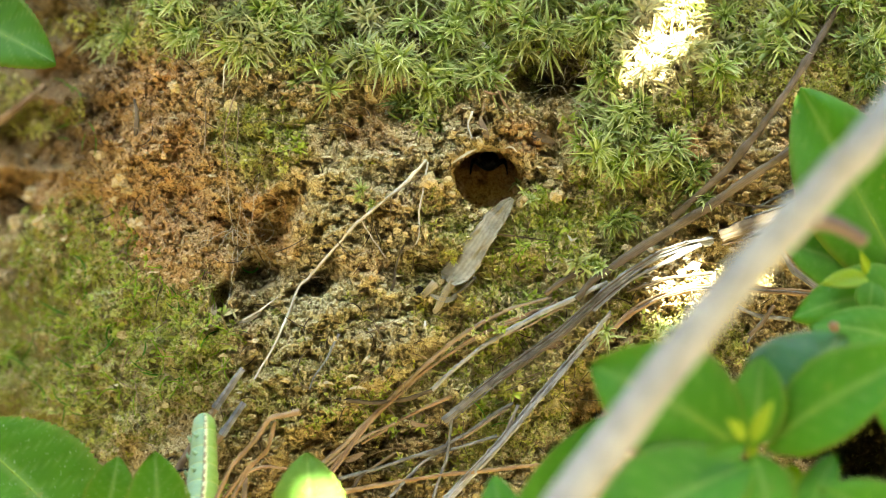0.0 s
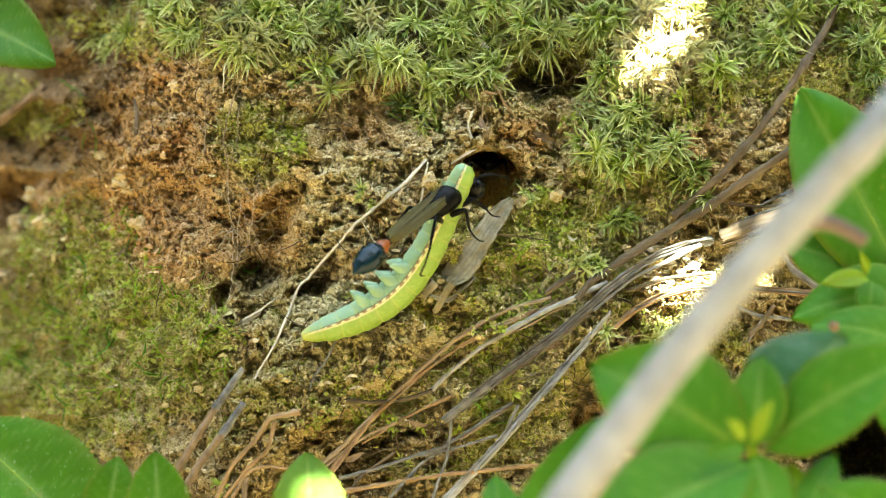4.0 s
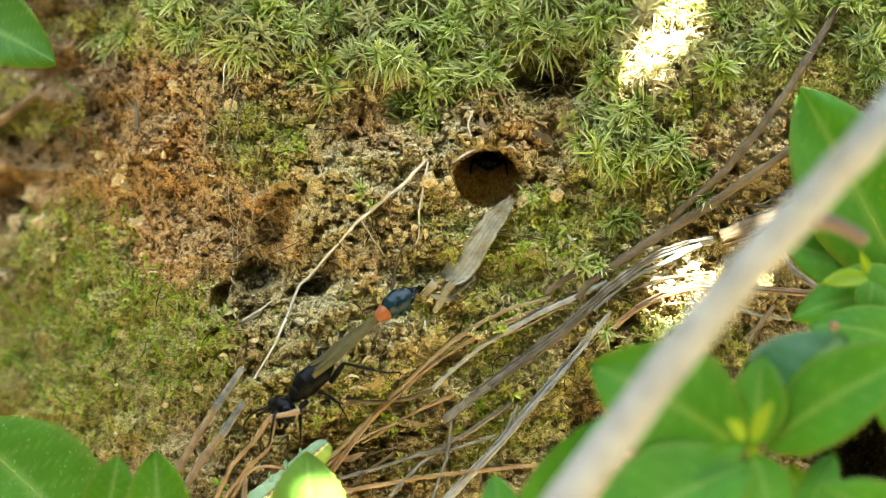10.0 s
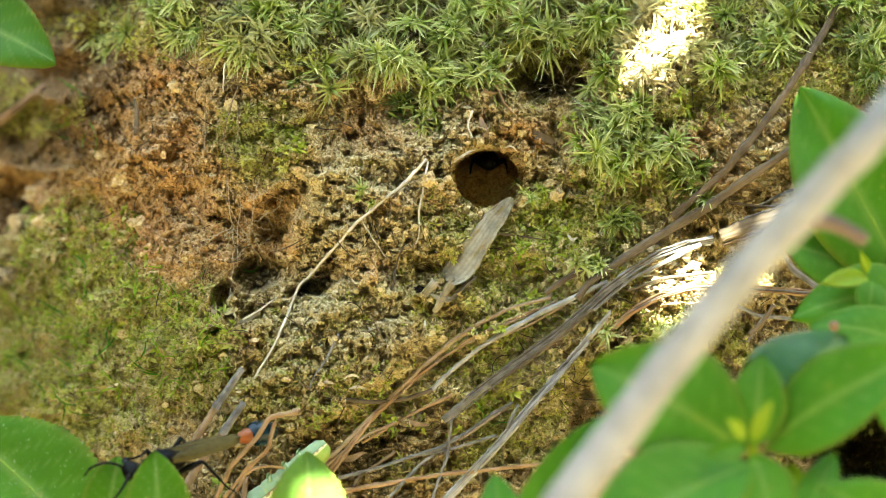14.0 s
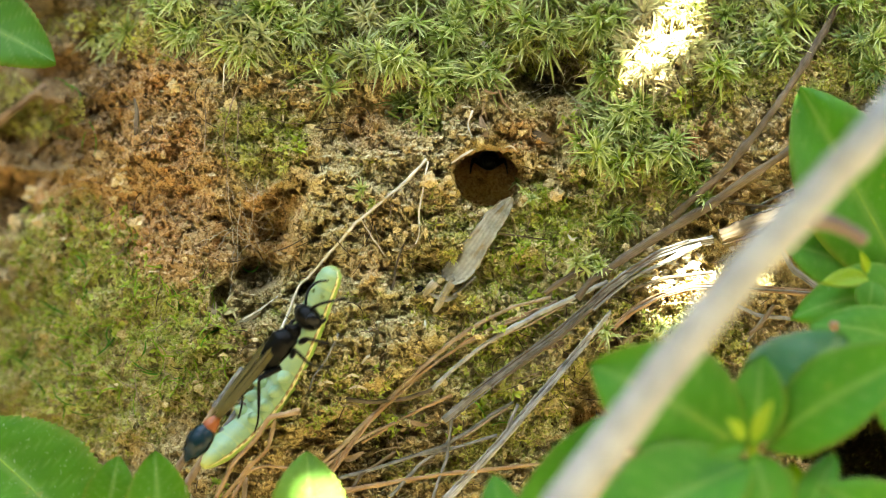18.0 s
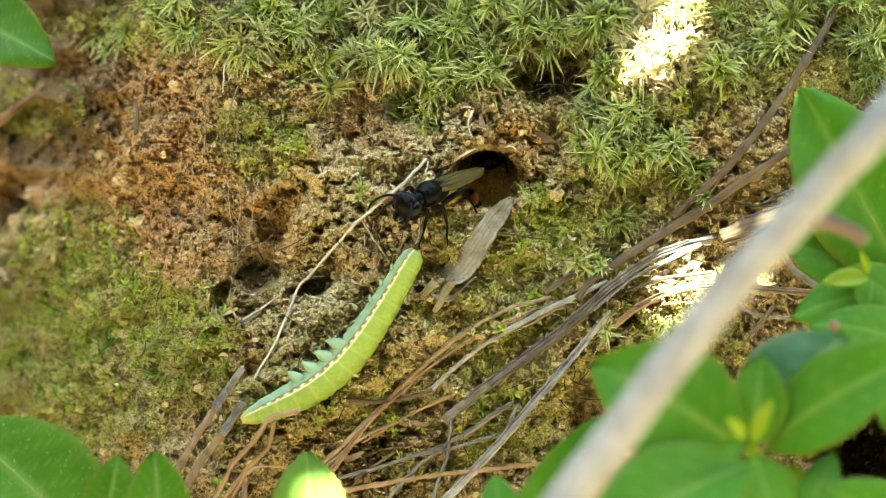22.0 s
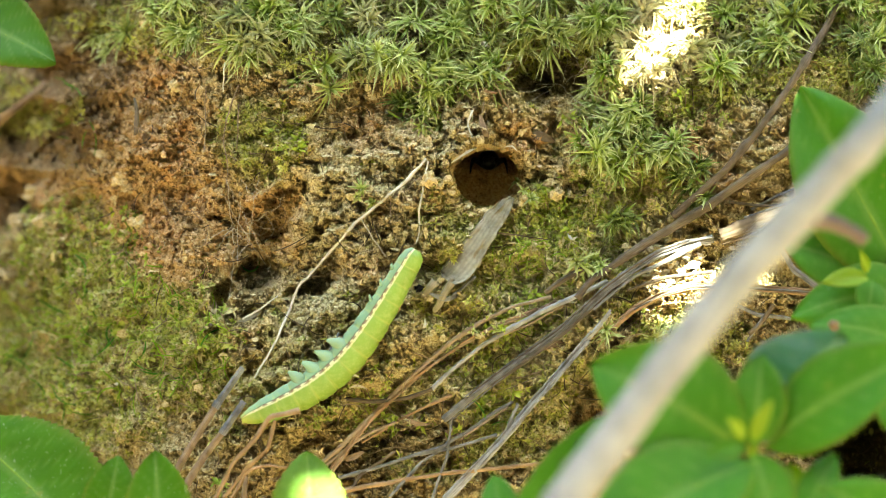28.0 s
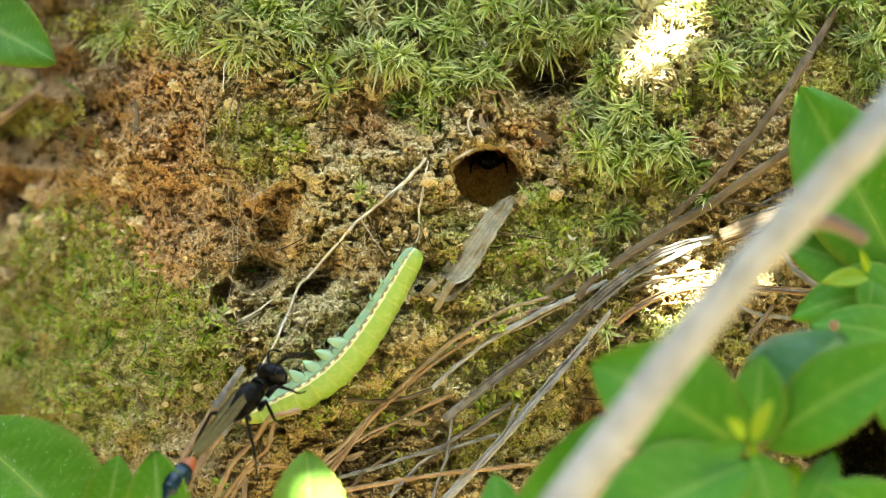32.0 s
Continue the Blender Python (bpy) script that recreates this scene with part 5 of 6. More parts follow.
# ---- the digger wasp and the caterpillar ----
def skin(name, c, rough, spec=0.5, vary=0.3, coat=0.0, scale=1500, grain=0.5):
    n = Nodes(name, rough, spec)
    f = n.noise(scale, 4, 0.6, n.obj())
    n.color(n.mix(n.math("MULTIPLY", f, vary), c, tuple(min(1, x * 2.5 + 0.006) for x in c)))
    n.b.inputs["Coat Weight"].default_value = coat
    n.b.inputs["Coat Roughness"].default_value = 0.15
    n.bump(n.noise(6000, 3, 0.6, n.obj()), 0.00006, grain)
    return n.m


M_BLACK = skin("black_chitin", (0.0022, 0.0024, 0.0026), 0.3, 0.08, 0.3, 0.0)
M_EYE = skin("eye", (0.003, 0.004, 0.006), 0.25, 0.16, 0.2, 0.0)
M_STEEL = skin("blue_black_chitin", (0.002, 0.015, 0.026), 0.26, 0.24, 0.4, 0.1, 1500, 0.03)
M_STEEL.node_tree.nodes["Principled BSDF"].inputs["Metallic"].default_value = 0.08
M_ORANGE = skin("orange_chitin", (0.23, 0.058, 0.014), 0.38, 0.4, 0.3, 0.1)


def wing_material():
    n = Nodes("smoky_wing", 0.5, 0.08)
    c = n.mix(n.noise(900, 3, 0.6, n.obj()), (0.055, 0.046, 0.016), (0.135, 0.11, 0.042))
    n.color(c)
    clear = n.add("BsdfTransparent")
    clear.inputs["Color"].default_value = (0.75, 0.62, 0.42, 1)
    mx = n.t.nodes.new("ShaderNodeMixShader")
    mx.inputs[0].default_value = 0.88
    n.join(clear.outputs[0], mx.inputs[1])
    n.join(n.b.outputs[0], mx.inputs[2])
    n.join(mx.outputs[0], n.out.inputs["Surface"])
    return n.m


M_WING = wing_material()


def larva_material():
    n = Nodes("larva_skin", 0.42, 0.45)
    g = n.attr("girth")
    v = n.obj()
    f = n.noise(1300, 3, 0.6, v)
    wave = n.math("ADD", g, n.math("MULTIPLY", n.math("SUBTRACT", f, 0.5), 0.05))
    c = n.ramp(wave, (0.0, (0.21, 0.39, 0.06)), (0.40, (0.28, 0.48, 0.11)), (0.545, (0.30, 0.49, 0.13)), (0.562, (0.80, 0.78, 0.42)), (0.622, (0.82, 0.78, 0.48)),
               (0.638, (0.15, 0.25, 0.15)), (0.67, (0.25, 0.44, 0.26)), (1.0, (0.34, 0.54, 0.38)))
    c = n.mix(n.math("MULTIPLY", n.ramp(n.noise(900, 4, 0.7, v), (0.45, (0, 0, 0)), (0.65, (1, 1, 1))), 0.3), c, (0.52, 0.66, 0.26))
    c = n.mix(n.math("MULTIPLY", n.attr("ring"), 0.35), c, (0.60, 0.64, 0.22))
    mark = n.math("MULTIPLY", n.ramp(n.noise(900, 3, 0.6, v), (0.44, (0, 0, 0)), (0.50, (1, 1, 1))), n.ramp(g, (0.585, (0, 0, 0)), (0.60, (1, 1, 1)), (0.64, (1, 1, 1)), (0.66, (0, 0, 0))))
    c = n.mix(n.math("MULTIPLY", mark, 0.75), c, (0.22, 0.09, 0.06))
    c = n.mix(n.attr("tail"), c, (0.62, 0.66, 0.20))
    n.color(c).bump(f, 0.0001, 0.3)
    n.through_light(c, 0.22)
    return n.m


M_LARVA = larva_material()
MM = 0.001


def lathe(rows, sides=18, flat=1.0, bumps=0.0):
    """A body turned about the x axis: rows of x, radius and height of its middle, in millimetres."""
    verts, faces = [], []
    for i, (x, r, z) in enumerate(rows):
        for k in range(sides):
            a = 2 * math.pi * k / sides
            q = r * (1 + bumps * noise.noise(Vector((x * 1.3, math.cos(a) * 2, math.sin(a) * 2))))
            verts.append(Vector((x, q * math.sin(a), z + q * flat * math.cos(a))) * MM)
    for i in range(len(rows) - 1):
        for k in range(sides):
            a, b = i * sides + k, i * sides + (k + 1) % sides
            faces.append((a, b, b + sides, a + sides))
    faces.append(tuple(range(sides))[::-1])
    faces.append(tuple(range((len(rows) - 1) * sides, len(rows) * sides)))
    return verts, faces


def curve_rows(knots, n=22):
    """Rows for lathe, with the knots' values glided between."""
    k = np.array(knots, float)
    x = np.linspace(k[0, 0], k[-1, 0], n)
    t = np.interp(x, k[:, 0], np.arange(len(k)))
    i = np.clip(t.astype(int), 0, len(k) - 2)
    f = t - i
    f = f * f * (3 - 2 * f) * 0.5 + f * 0.5
    r = k[i, 1] * (1 - f) + k[i + 1, 1] * f
    z = k[i, 2] * (1 - f) + k[i + 1, 2] * f
    return list(zip(x, r, z))


def line_mesh(name, pts, radii, material, sides=7):
    p = smooth_line([Vector(q) * MM for q in pts], 4)
    r = np.interp(np.linspace(0, 1, len(p)), np.linspace(0, 1, len(radii)), radii) * MM
    v, f, t = tube(p, r, sides)
    return mesh(name, v, f, material)


def ball(name, centre, size, material, cut=16):
    b = bmesh.new()
    bmesh.ops.create_uvsphere(b, u_segments=cut, v_segments=cut * 3 // 4, radius=1)
    v = [Vector((centre[0] + q.co.x * size[0], centre[1] + q.co.y * size[1], centre[2] + q.co.z * size[2])) * MM for q in b.verts]
    f = [[q.index for q in face.verts] for face in b.faces]
    b.free()
    return mesh(name, v, f, material)


def build_wasp():
    w = thing("digger_wasp", "slender black digger wasp with an orange-banded steel-blue abdomen", "wasp")
    v, f = lathe(curve_rows([(-4.6, 0.3, -0.1), (-3.8, 1.0, 0), (-2.4, 1.65, 0.1), (-0.6, 1.95, 0.3), (1.0, 2.0, 0.35), (2.2, 1.6, 0.1), (2.7, 1.15, 0), (3.4, 1.15, 0), (4.0, 0.65, -0.1), (4.6, 0.38, -0.1)], 34), 22, 0.98, 0.06)
    thorax = part("thorax", mesh("thorax", v, f, M_BLACK), w, "matt black finely wrinkled thorax")
    part("neck_collar", line_mesh("neck_collar", [(2.9, -1.3, 0.2), (3.0, 0, 1.4), (2.9, 1.3, 0.2)], [0.3, 0.4, 0.3], M_BLACK), w)
    head = part("head", ball("head", (5.9, 0, -0.5), (1.75, 2.35, 2.1), M_BLACK, 24), w)
    for s in (-1, 1):
        part("eye", ball("eye", (6.1, 1.6 * s, -0.35), (1.2, 0.95, 1.6), M_EYE), head)
        part("mandible", line_mesh("mandible", [(6.2, 0.9 * s, -1.6), (7.0, 0.9 * s, -2.4), (7.6, 0.25 * s, -2.9)], [0.42, 0.35, 0.1], M_BLACK), head)
    v, f = lathe(curve_rows([(-14.2, 0.62, 0.55), (-12.0, 0.34, 0.5), (-8.5, 0.3, 0.3), (-5.5, 0.3, 0.0), (-4.0, 0.42, -0.1)], 18), 12)
    part("petiole", mesh("petiole", v, f, M_BLACK), w, "thread-thin black waist")
    v, f = lathe(curve_rows([(-16.0, 1.22, 0.5), (-15.4, 1.16, 0.55), (-14.6, 0.9, 0.55), (-13.9, 0.58, 0.55)], 12), 18)
    part("abdomen_base", mesh("abdomen_base", v, f, M_ORANGE), w, "glossy orange abdomen base")
    rows = curve_rows([(-22.2, 0.10, -0.1), (-21.6, 0.55, 0.0), (-20.4, 1.45, 0.2), (-18.7, 2.0, 0.35), (-17.2, 1.85, 0.45), (-15.95, 1.25, 0.5)], 40)
    rows = [(x, r * (1 - 0.045 * max(0, math.sin(4.6 * x)) ** 6), z) for x, r, z in rows]
    v, f = lathe(rows, 22, 0.95)
    part("abdomen", mesh("abdomen", v, f, M_STEEL), w, "glossy steel-blue abdomen tip")
    for s in (-1, 1):
        part("antenna", line_mesh("antenna", [(6.7, 0.45 * s, 0.3), (7.7, 1.2 * s, 1.0), (9.3, 2.4 * s, 0.9), (11.0, 3.2 * s, -0.2), (12.0, 3.0 * s, -1.4)], [0.26, 0.24, 0.21, 0.18, 0.13], M_BLACK), w, "curved black antenna")
        verts, faces, nl, nw = [], [], 18, 6
        for i in range(nl + 1):
            t = i / nl
            wd = 1.65 * min(1.0, 0.45 + 1.6 * t) * math.sqrt(1.02 - t ** 6)
            for j in range(nw + 1):
                q = j / nw * 2 - 1
                verts.append(Vector((-0.2 - 13.6 * t, s * (1.05 - 0.62 * t + 0.1 * s) + wd * q * 0.62, 1.95 - 0.55 * t - 0.35 * q * q - s * q * 0.3 + 0.25 * math.sin(8 * t + 3 * q) * 0.25 + 0.08 * s)) * MM)
        for i in range(nl):
            for j in range(nw):
                a = i * (nw + 1) + j
                faces.append((a, a + 1, a + nw + 2, a + nw + 1))
        wing = part("wing", mesh("wing", verts, faces, M_WING), w, "folded smoky brown see-through wing")
        for q in (-0.95, -0.35, 0.3):
            j = round((q + 1) / 2 * nw)
            pts = [verts[i * (nw + 1) + j] / MM + Vector((0, 0, 0.03)) for i in range(0, nl - (0 if q < -0.9 else 4), 3)]
            part("vein", line_mesh("vein", pts, [0.045, 0.02], M_BLACK, 5), wing)
    legs = []
    plan = [(2.4, 1.1, -1.5, [(4.0, 2.8, -0.7), (5.6, 4.2, -2.9), (7.0, 5.0, -4.7)]),
            (0.0, 1.3, -1.8, [(0.7, 4.0, -0.2), (0.0, 5.6, -2.8), (0.8, 7.4, -4.8)]),
            (-2.4, 1.2, -1.6, [(-5.2, 3.2, 1.0), (-8.4, 4.9, -2.2), (-11.6, 5.8, -4.9)])]
    for s in (-1, 1):
        for k, (x, y, z, (knee, ankle, toe)) in enumerate(plan):
            hip = Vector((x, y * s, z))
            to = lambda q: Vector((q[0], q[1] * s * 0.82, q[2])) - hip
            leg = part("leg", line_mesh("leg", [(0, 0, 0), to(knee) * 0.5 + Vector((0, 0, 0.1)), to(knee)], [0.42, 0.52, 0.28], M_BLACK), w)
            leg.location = hip * MM
            part("shin", line_mesh("shin", [to(knee), (to(knee) + to(ankle)) / 2, to(ankle)], [0.24, 0.28, 0.2], M_BLACK), leg)
            part("foot", line_mesh("foot", [to(ankle), to(ankle) * 0.5 + to(toe) * 0.5 + Vector((0, 0, -0.3)), to(toe), to(toe) + Vector((0.5, 0.5 * s, -0.1))], [0.17, 0.15, 0.12, 0.07], M_BLACK), leg)
            legs.append((leg, hip * MM, s, k))
    tail = [p for p in w.children if p.name.split(".")[0] in ("petiole", "abdomen_base", "abdomen")]
    return w, legs, tail


LARVA_LONG, LARVA_N = 37.6, 13


def larva_chain(bend):
    """The poses of the segments, tail to head, of a larva bent towards its belly by so many degrees in all."""
    n, step = LARVA_N, LARVA_LONG / LARVA_N
    ang = [radians(bend) * (0.55 * math.tanh(((i + 0.5) / n - 0.40) * 4.5) + 0.05) for i in range(n)]
    x = z = 0.0
    mids = []
    for a in ang:
        mids.append((x + 0.5 * step * math.cos(a), z - 0.5 * step * math.sin(a)))
        x, z = x + step * math.cos(a), z - step * math.sin(a)
    turn = math.atan2(z, x)
    c, s = math.cos(turn), math.sin(turn)
    half = math.hypot(x, z) / 2
    mids = [(mx * c + mz * s - half, mz * c - mx * s) for mx, mz in mids]
    return [pose(mx * MM, 0, mz * MM, 0, math.degrees(a + turn), 0) for (mx, mz), a in zip(mids, ang)]


def build_larva():
    c = thing("caterpillar", "plump green caterpillar with a cream side stripe", "caterpillar")
    fat = lambda s: 2.62 * np.interp(s, [-0.02, 0.0, 0.04, 0.10, 0.25, 0.42, 0.6, 0.75, 0.87, 0.94, 0.98, 1.01], [0.05, 0.24, 0.52, 0.78, 1.02, 1.10, 1.04, 0.92, 0.80, 0.76, 0.64, 0.25])
    step = LARVA_LONG / LARVA_N
    parts = []
    for i in range(LARVA_N):
        sides, m = 30, 12
        verts, faces, girth, tail, ring = [], [], [], [], []
        lo, hi = (-0.5 if i == 0 else -0.60), (0.52 if i == LARVA_N - 1 else 0.60)
        for k in range(m + 1):
            q = lo + (hi - lo) * k / m
            s = (i + 0.5 + q) / LARVA_N
            r = fat(s) * (1 - 0.02 * abs(2 * q) ** 3 - 0.012 * math.cos(18.85 * q) - 0.15 * max(0, abs(2 * q) - 0.72))
            for j in range(sides):
                a = 2 * math.pi * j / sides
                g = abs(((j / sides + 0.5) % 1) - 0.5) * 2
                belly = 1 - 0.12 * max(0, math.cos(a - math.pi))
                side_fold = 1 + 0.05 * math.exp(-((g - 0.62) / 0.08) ** 2)
                verts.append(Vector((q * step, r * side_fold * math.sin(a) * 0.95, r * belly * math.cos(a))) * MM)
                girth.append(g)
                ring.append(math.exp(-((abs(q) - 0.5) / 0.04) ** 2))
                tail.append(max(0.0, 1 - s * 14) * 0.7)
        for k in range(m):
            for j in range(sides):
                a, b = k * sides + j, k * sides + (j + 1) % sides
                faces.append((a, b, b + sides, a + sides))
        faces += [tuple(range(sides))[::-1], tuple(range(m * sides, (m + 1) * sides))]
        name = "head" if i == LARVA_N - 1 else "segment"
        seg = part(name, mesh(name, verts, faces, M_LARVA, True, girth=girth, tail=tail, ring=ring), c)
        r = fat((i + 0.5) / LARVA_N)
        if 3 <= i <= 6:
            for sd in (-1, 1):
                v, f, _ = tube([Vector((0.6, sd * 0.40 * r, -0.30 * r)) * MM, Vector((0.3, sd * 0.45 * r, -0.85 * r)) * MM, Vector((-0.1, sd * 0.5 * r, -1.15 * r)) * MM, Vector((-0.4, sd * 0.52 * r, -1.36 * r)) * MM], [1.3 * MM, 0.95 * MM, 0.5 * MM, 0.2 * MM], 14)
                part("proleg", mesh("proleg", v, f, M_LARVA, True, girth=[0.9] * len(v), tail=[0] * len(v)), seg, "stubby bluish-green proleg")
        if 9 <= i <= 11:
            for sd in (-1, 1):
                v, f, _ = tube([Vector((0.1, sd * 0.45 * r, -0.7 * r)) * MM, Vector((0.5, sd * 0.4 * r, -0.98 * r)) * MM, Vector((0.9, sd * 0.3 * r, -1.04 * r)) * MM], [0.4 * MM, 0.2 * MM, 0.05 * MM], 8)
                part("leg", mesh("leg", v, f, M_LARVA, True, girth=[0.85] * len(v), tail=[0] * len(v)), seg)
        parts.append(seg)
    return c, parts


OUT = -FWD


def lay(head, tail, long, lean, h, dip, keep=0.5, rise=0.0, clear=False, back=1.0):
    """The pose of a body of that length in millimetres whose head and tail lie at grid places. lean: how far its back turns to the left of its heading,
    in degrees. dip: 1 where its head comes out from the bank, -1 where its tail does. keep: how far along it, from the head, its origin lies. rise: how much of its length its origin is lifted where the body tilts."""
    du, dv = head[0] - tail[0], tail[1] - head[1]
    flat = math.hypot(du, dv) * CELL / MM
    tilt = dip * min(radians(55), math.acos(min(1.0, flat / long)))
    h = h + rise * abs(math.sin(tilt)) * long
    f = Vector((1, 0, 0)) * (du * CELL / MM / flat) + UPV * (dv * CELL / MM / flat)
    f = (f * math.cos(tilt) + OUT * math.sin(tilt)).normalized()
    side = OUT.cross(f).normalized()
    up = f.cross(side)
    up = (up * math.cos(radians(lean)) + side * math.sin(radians(lean))).normalized()
    left = up.cross(f)
    m = Matrix((f, left, up)).transposed().to_4x4()
    u, v = head[0] + keep * (tail[0] - head[0]), head[1] + keep * (tail[1] - head[1])
    if clear:
        # stand h out from the highest ground under the body between its head and so far back
        k = np.linspace(0, back, 9)
        us, vs = head[0] + k * (tail[0] - head[0]), np.minimum(head[1] + k * (tail[1] - head[1]), 1000)
        off = np.array([-14.0, 0.0, 14.0])
        top = np.percentile(relief(us[:, None, None] + off[None, :, None], vs[:, None, None] + off[None, None, :]).reshape(9, -1), 80, axis=1)
        out = float(np.max(top - (keep - k) * long * math.sin(tilt)))
        m.translation = at_depth(u, min(v, 1100), out + h)
    else:
        m.translation = spot(u, min(v, 1100), h)
    return m


def build_lurker():
    """A small dark insect that sits inside the burrow."""
    w = thing("beetle", "glossy black insect sitting inside the burrow", "insect")
    w.location = at_depth(866, 300, 0) + Vector((0, 0.0075, -0.001))
    part("body", ball("body", (0, 2.2, 0.0), (1.7, 2.4, 1.5), M_BLACK), w)
    head = part("head", ball("head", (0, 0, 0.1), (1.25, 0.9, 1.1), M_BLACK), w)
    for s in (-1, 1):
        part("eye", ball("eye", (0.85 * s, -0.45, 0.35), (0.42, 0.42, 0.5), M_EYE, 12), head)
        part("antenna", line_mesh("antenna", [(0.4 * s, -0.7, 0.5), (1.1 * s, -1.8, 1.3), (2.2 * s, -2.4, 0.9)], [0.12, 0.1, 0.06], M_BLACK, 5), w)
        for k in range(3):
            part("leg", line_mesh("leg", [(1.1 * s, 1.0 + k, -0.6), (2.4 * s, 0.4 + k, 0.2), (2.9 * s, -0.3 + k, -1.6)], [0.25, 0.2, 0.08], M_BLACK, 6), w)


build_lurker()
pebble(742, 512, 9, M_BLACK, "small shiny black seed lying on the soil", "seed")


def build_fly():
    """A small dark fly that comes by."""
    w = thing("fly", "small dark fly with clear wings", "fly")
    part("thorax", ball("thorax", (0.2, 0, 0), (0.75, 0.6, 0.6), M_BLACK, 14), w)
    part("abdomen", ball("abdomen", (-1.1, 0, -0.1), (0.95, 0.6, 0.55), M_BLACK, 14), w)
    head = part("head", ball("head", (1.2, 0, 0), (0.45, 0.6, 0.5), M_BLACK, 12), w)
    for s in (-1, 1):
        part("eye", ball("eye", (1.3, 0.35 * s, 0.1), (0.35, 0.3, 0.38), M_EYE, 10), head)
        pts = [(0.1, 0.4 * s, 0.5), (-0.8, 1.0 * s, 0.6), (-2.2, 1.3 * s, 0.55), (-2.7, 0.8 * s, 0.5), (-1.6, 0.3 * s, 0.5)]
        v = [Vector(q) * MM for q in pts] + [Vector((q[0], q[1], q[2] - 0.03)) * MM for q in pts]
        f = [(0, 1, 2, 3, 4), (9, 8, 7, 6, 5)] + [(i, (i + 1) % 5, (i + 1) % 5 + 5, i + 5) for i in range(5)]
        part("wing", mesh("wing", v, f, M_WING, False), w, "clear greyish fly wing")
        for k in range(3):
            part("leg", line_mesh("leg", [(0.5 - 0.5 * k, 0.4 * s, -0.3), (0.9 - 0.9 * k, 1.2 * s, 0.1), (1.1 - 1.2 * k, 1.8 * s, -0.9)], [0.1, 0.08, 0.05], M_BLACK, 5), w)
    return w


fly = build_fly()
wasp, wasp_legs, wasp_tail = build_wasp()
larva, larva_parts = build_larva()

# seconds; head u, v; tail u, v; lean; millimetres out from the bank; dip
WASP_WAY = [
    (0.0, 290, 850, 60, 1010, 50, 15, -1), (0.2, 345, 792, 100, 950, 50, 15, -1), (0.6, 384, 738, 140, 880, 50, 15, -1), (1.0, 413, 741, 165, 895, 50, 14, -1),
    (1.4, 495, 638, 252, 796, 50, 13, -1), (1.7, 598, 499, 392, 711, 50, 12, -1), (2.0, 652, 385, 518, 652, 50, 11, -1), (2.2, 746, 302, 555, 523, 50, 11, -1),
    (2.5, 828, 287, 601, 423, 45, 11, -1)]
WASP_WAY += [
    (2.8, 834, 308, 683, 405, 40, 11, -1), (3.0, 824, 306, 655, 415, 45, 11, -1), (3.2, 826, 302, 655, 412, 45, 11, -1), (3.5, 832, 292, 606, 440, 48, 11, -1),
    (4.2, 830, 330, 640, 500, 30, 9, -1), (4.6, 780, 430, 640, 330, 0, 8, 1), (5.0, 752, 470, 735, 215, 0, 13, 1), (5.5, 752, 481, 768, 220, -5, 13, 1),
    (6.0, 771, 477, 752, 215, 0, 13, 1), (6.4, 768, 490, 764, 228, 0, 13, 1), (7.0, 762, 500, 766, 238, 0, 13, 1)]
WASP_WAY += [
    (7.4, 743, 526, 763, 285, 0, 13, 1), (7.7, 700, 512, 775, 320, -5, 12, 1), (8.0, 680, 543, 800, 324, -10, 10, 1), (8.3, 616, 599, 755, 356, -20, 8, 1),
    (8.7, 606, 644, 758, 408, -25, 8, 1), (9.0, 562, 697, 760, 460, -25, 8, 1), (9.5, 513, 704, 740, 499, -50, 8, 1), (10.0, 498, 722, 732, 514, -50, 8, 1),
    (10.5, 480, 745, 722, 590, -50, 8, 1), (11.0, 440, 750, 704, 605, -50, 8, 1), (11.5, 398, 784, 673, 629, -50, 8, 1), (12.0, 361, 812, 625, 662, -50, 9, 1)]
WASP_WAY += [
    (12.5, 310, 814, 586, 699, -50, 10, 1), (13.0, 262, 806, 566, 742, -45, 12, 1), (13.5, 250, 820, 530, 757, -45, 12, 1), (14.0, 235, 835, 480, 768, -40, 12, 1),
    (14.5, 262, 850, 508, 768, -45, 12, 1), (15.1, 300, 960, 440, 800, 0, 14, 1), (15.6, 410, 900, 330, 760, 10, 15, 1), (16.1, 440, 800, 250, 790, 40, 15, -1),
    (16.5, 416, 765, 170, 890, 55, 14, -1), (16.9, 424, 772, 170, 880, 55, 14, -1), (17.1, 428, 741, 170, 870, 55, 14, -1), (17.3, 464, 690, 205, 840, 52, 13, -1)]
WASP_WAY += [
    (17.5, 485, 632, 240, 817, 50, 12, -1), (17.7, 528, 612, 300, 802, 50, 12, -1), (18.0, 545, 556, 322, 822, 50, 11, -1), (18.3, 645, 462, 419, 700, 50, 11, -1),
    (18.6, 673, 425, 498, 650, 50, 11, -1), (19.0, 758, 322, 526, 524, 50, 11, -1), (19.5, 815, 284, 620, 448, 50, 11, -1), (20.0, 812, 312, 644, 476, 48, 11, -1),
    (20.4, 812, 318, 672, 470, 48, 11, -1), (20.7, 790, 292, 701, 490, 30, 11, -1), (20.9, 780, 290, 728, 484, 10, 10, -1), (21.1, 735, 314, 830, 408, -20, 9, -1)]
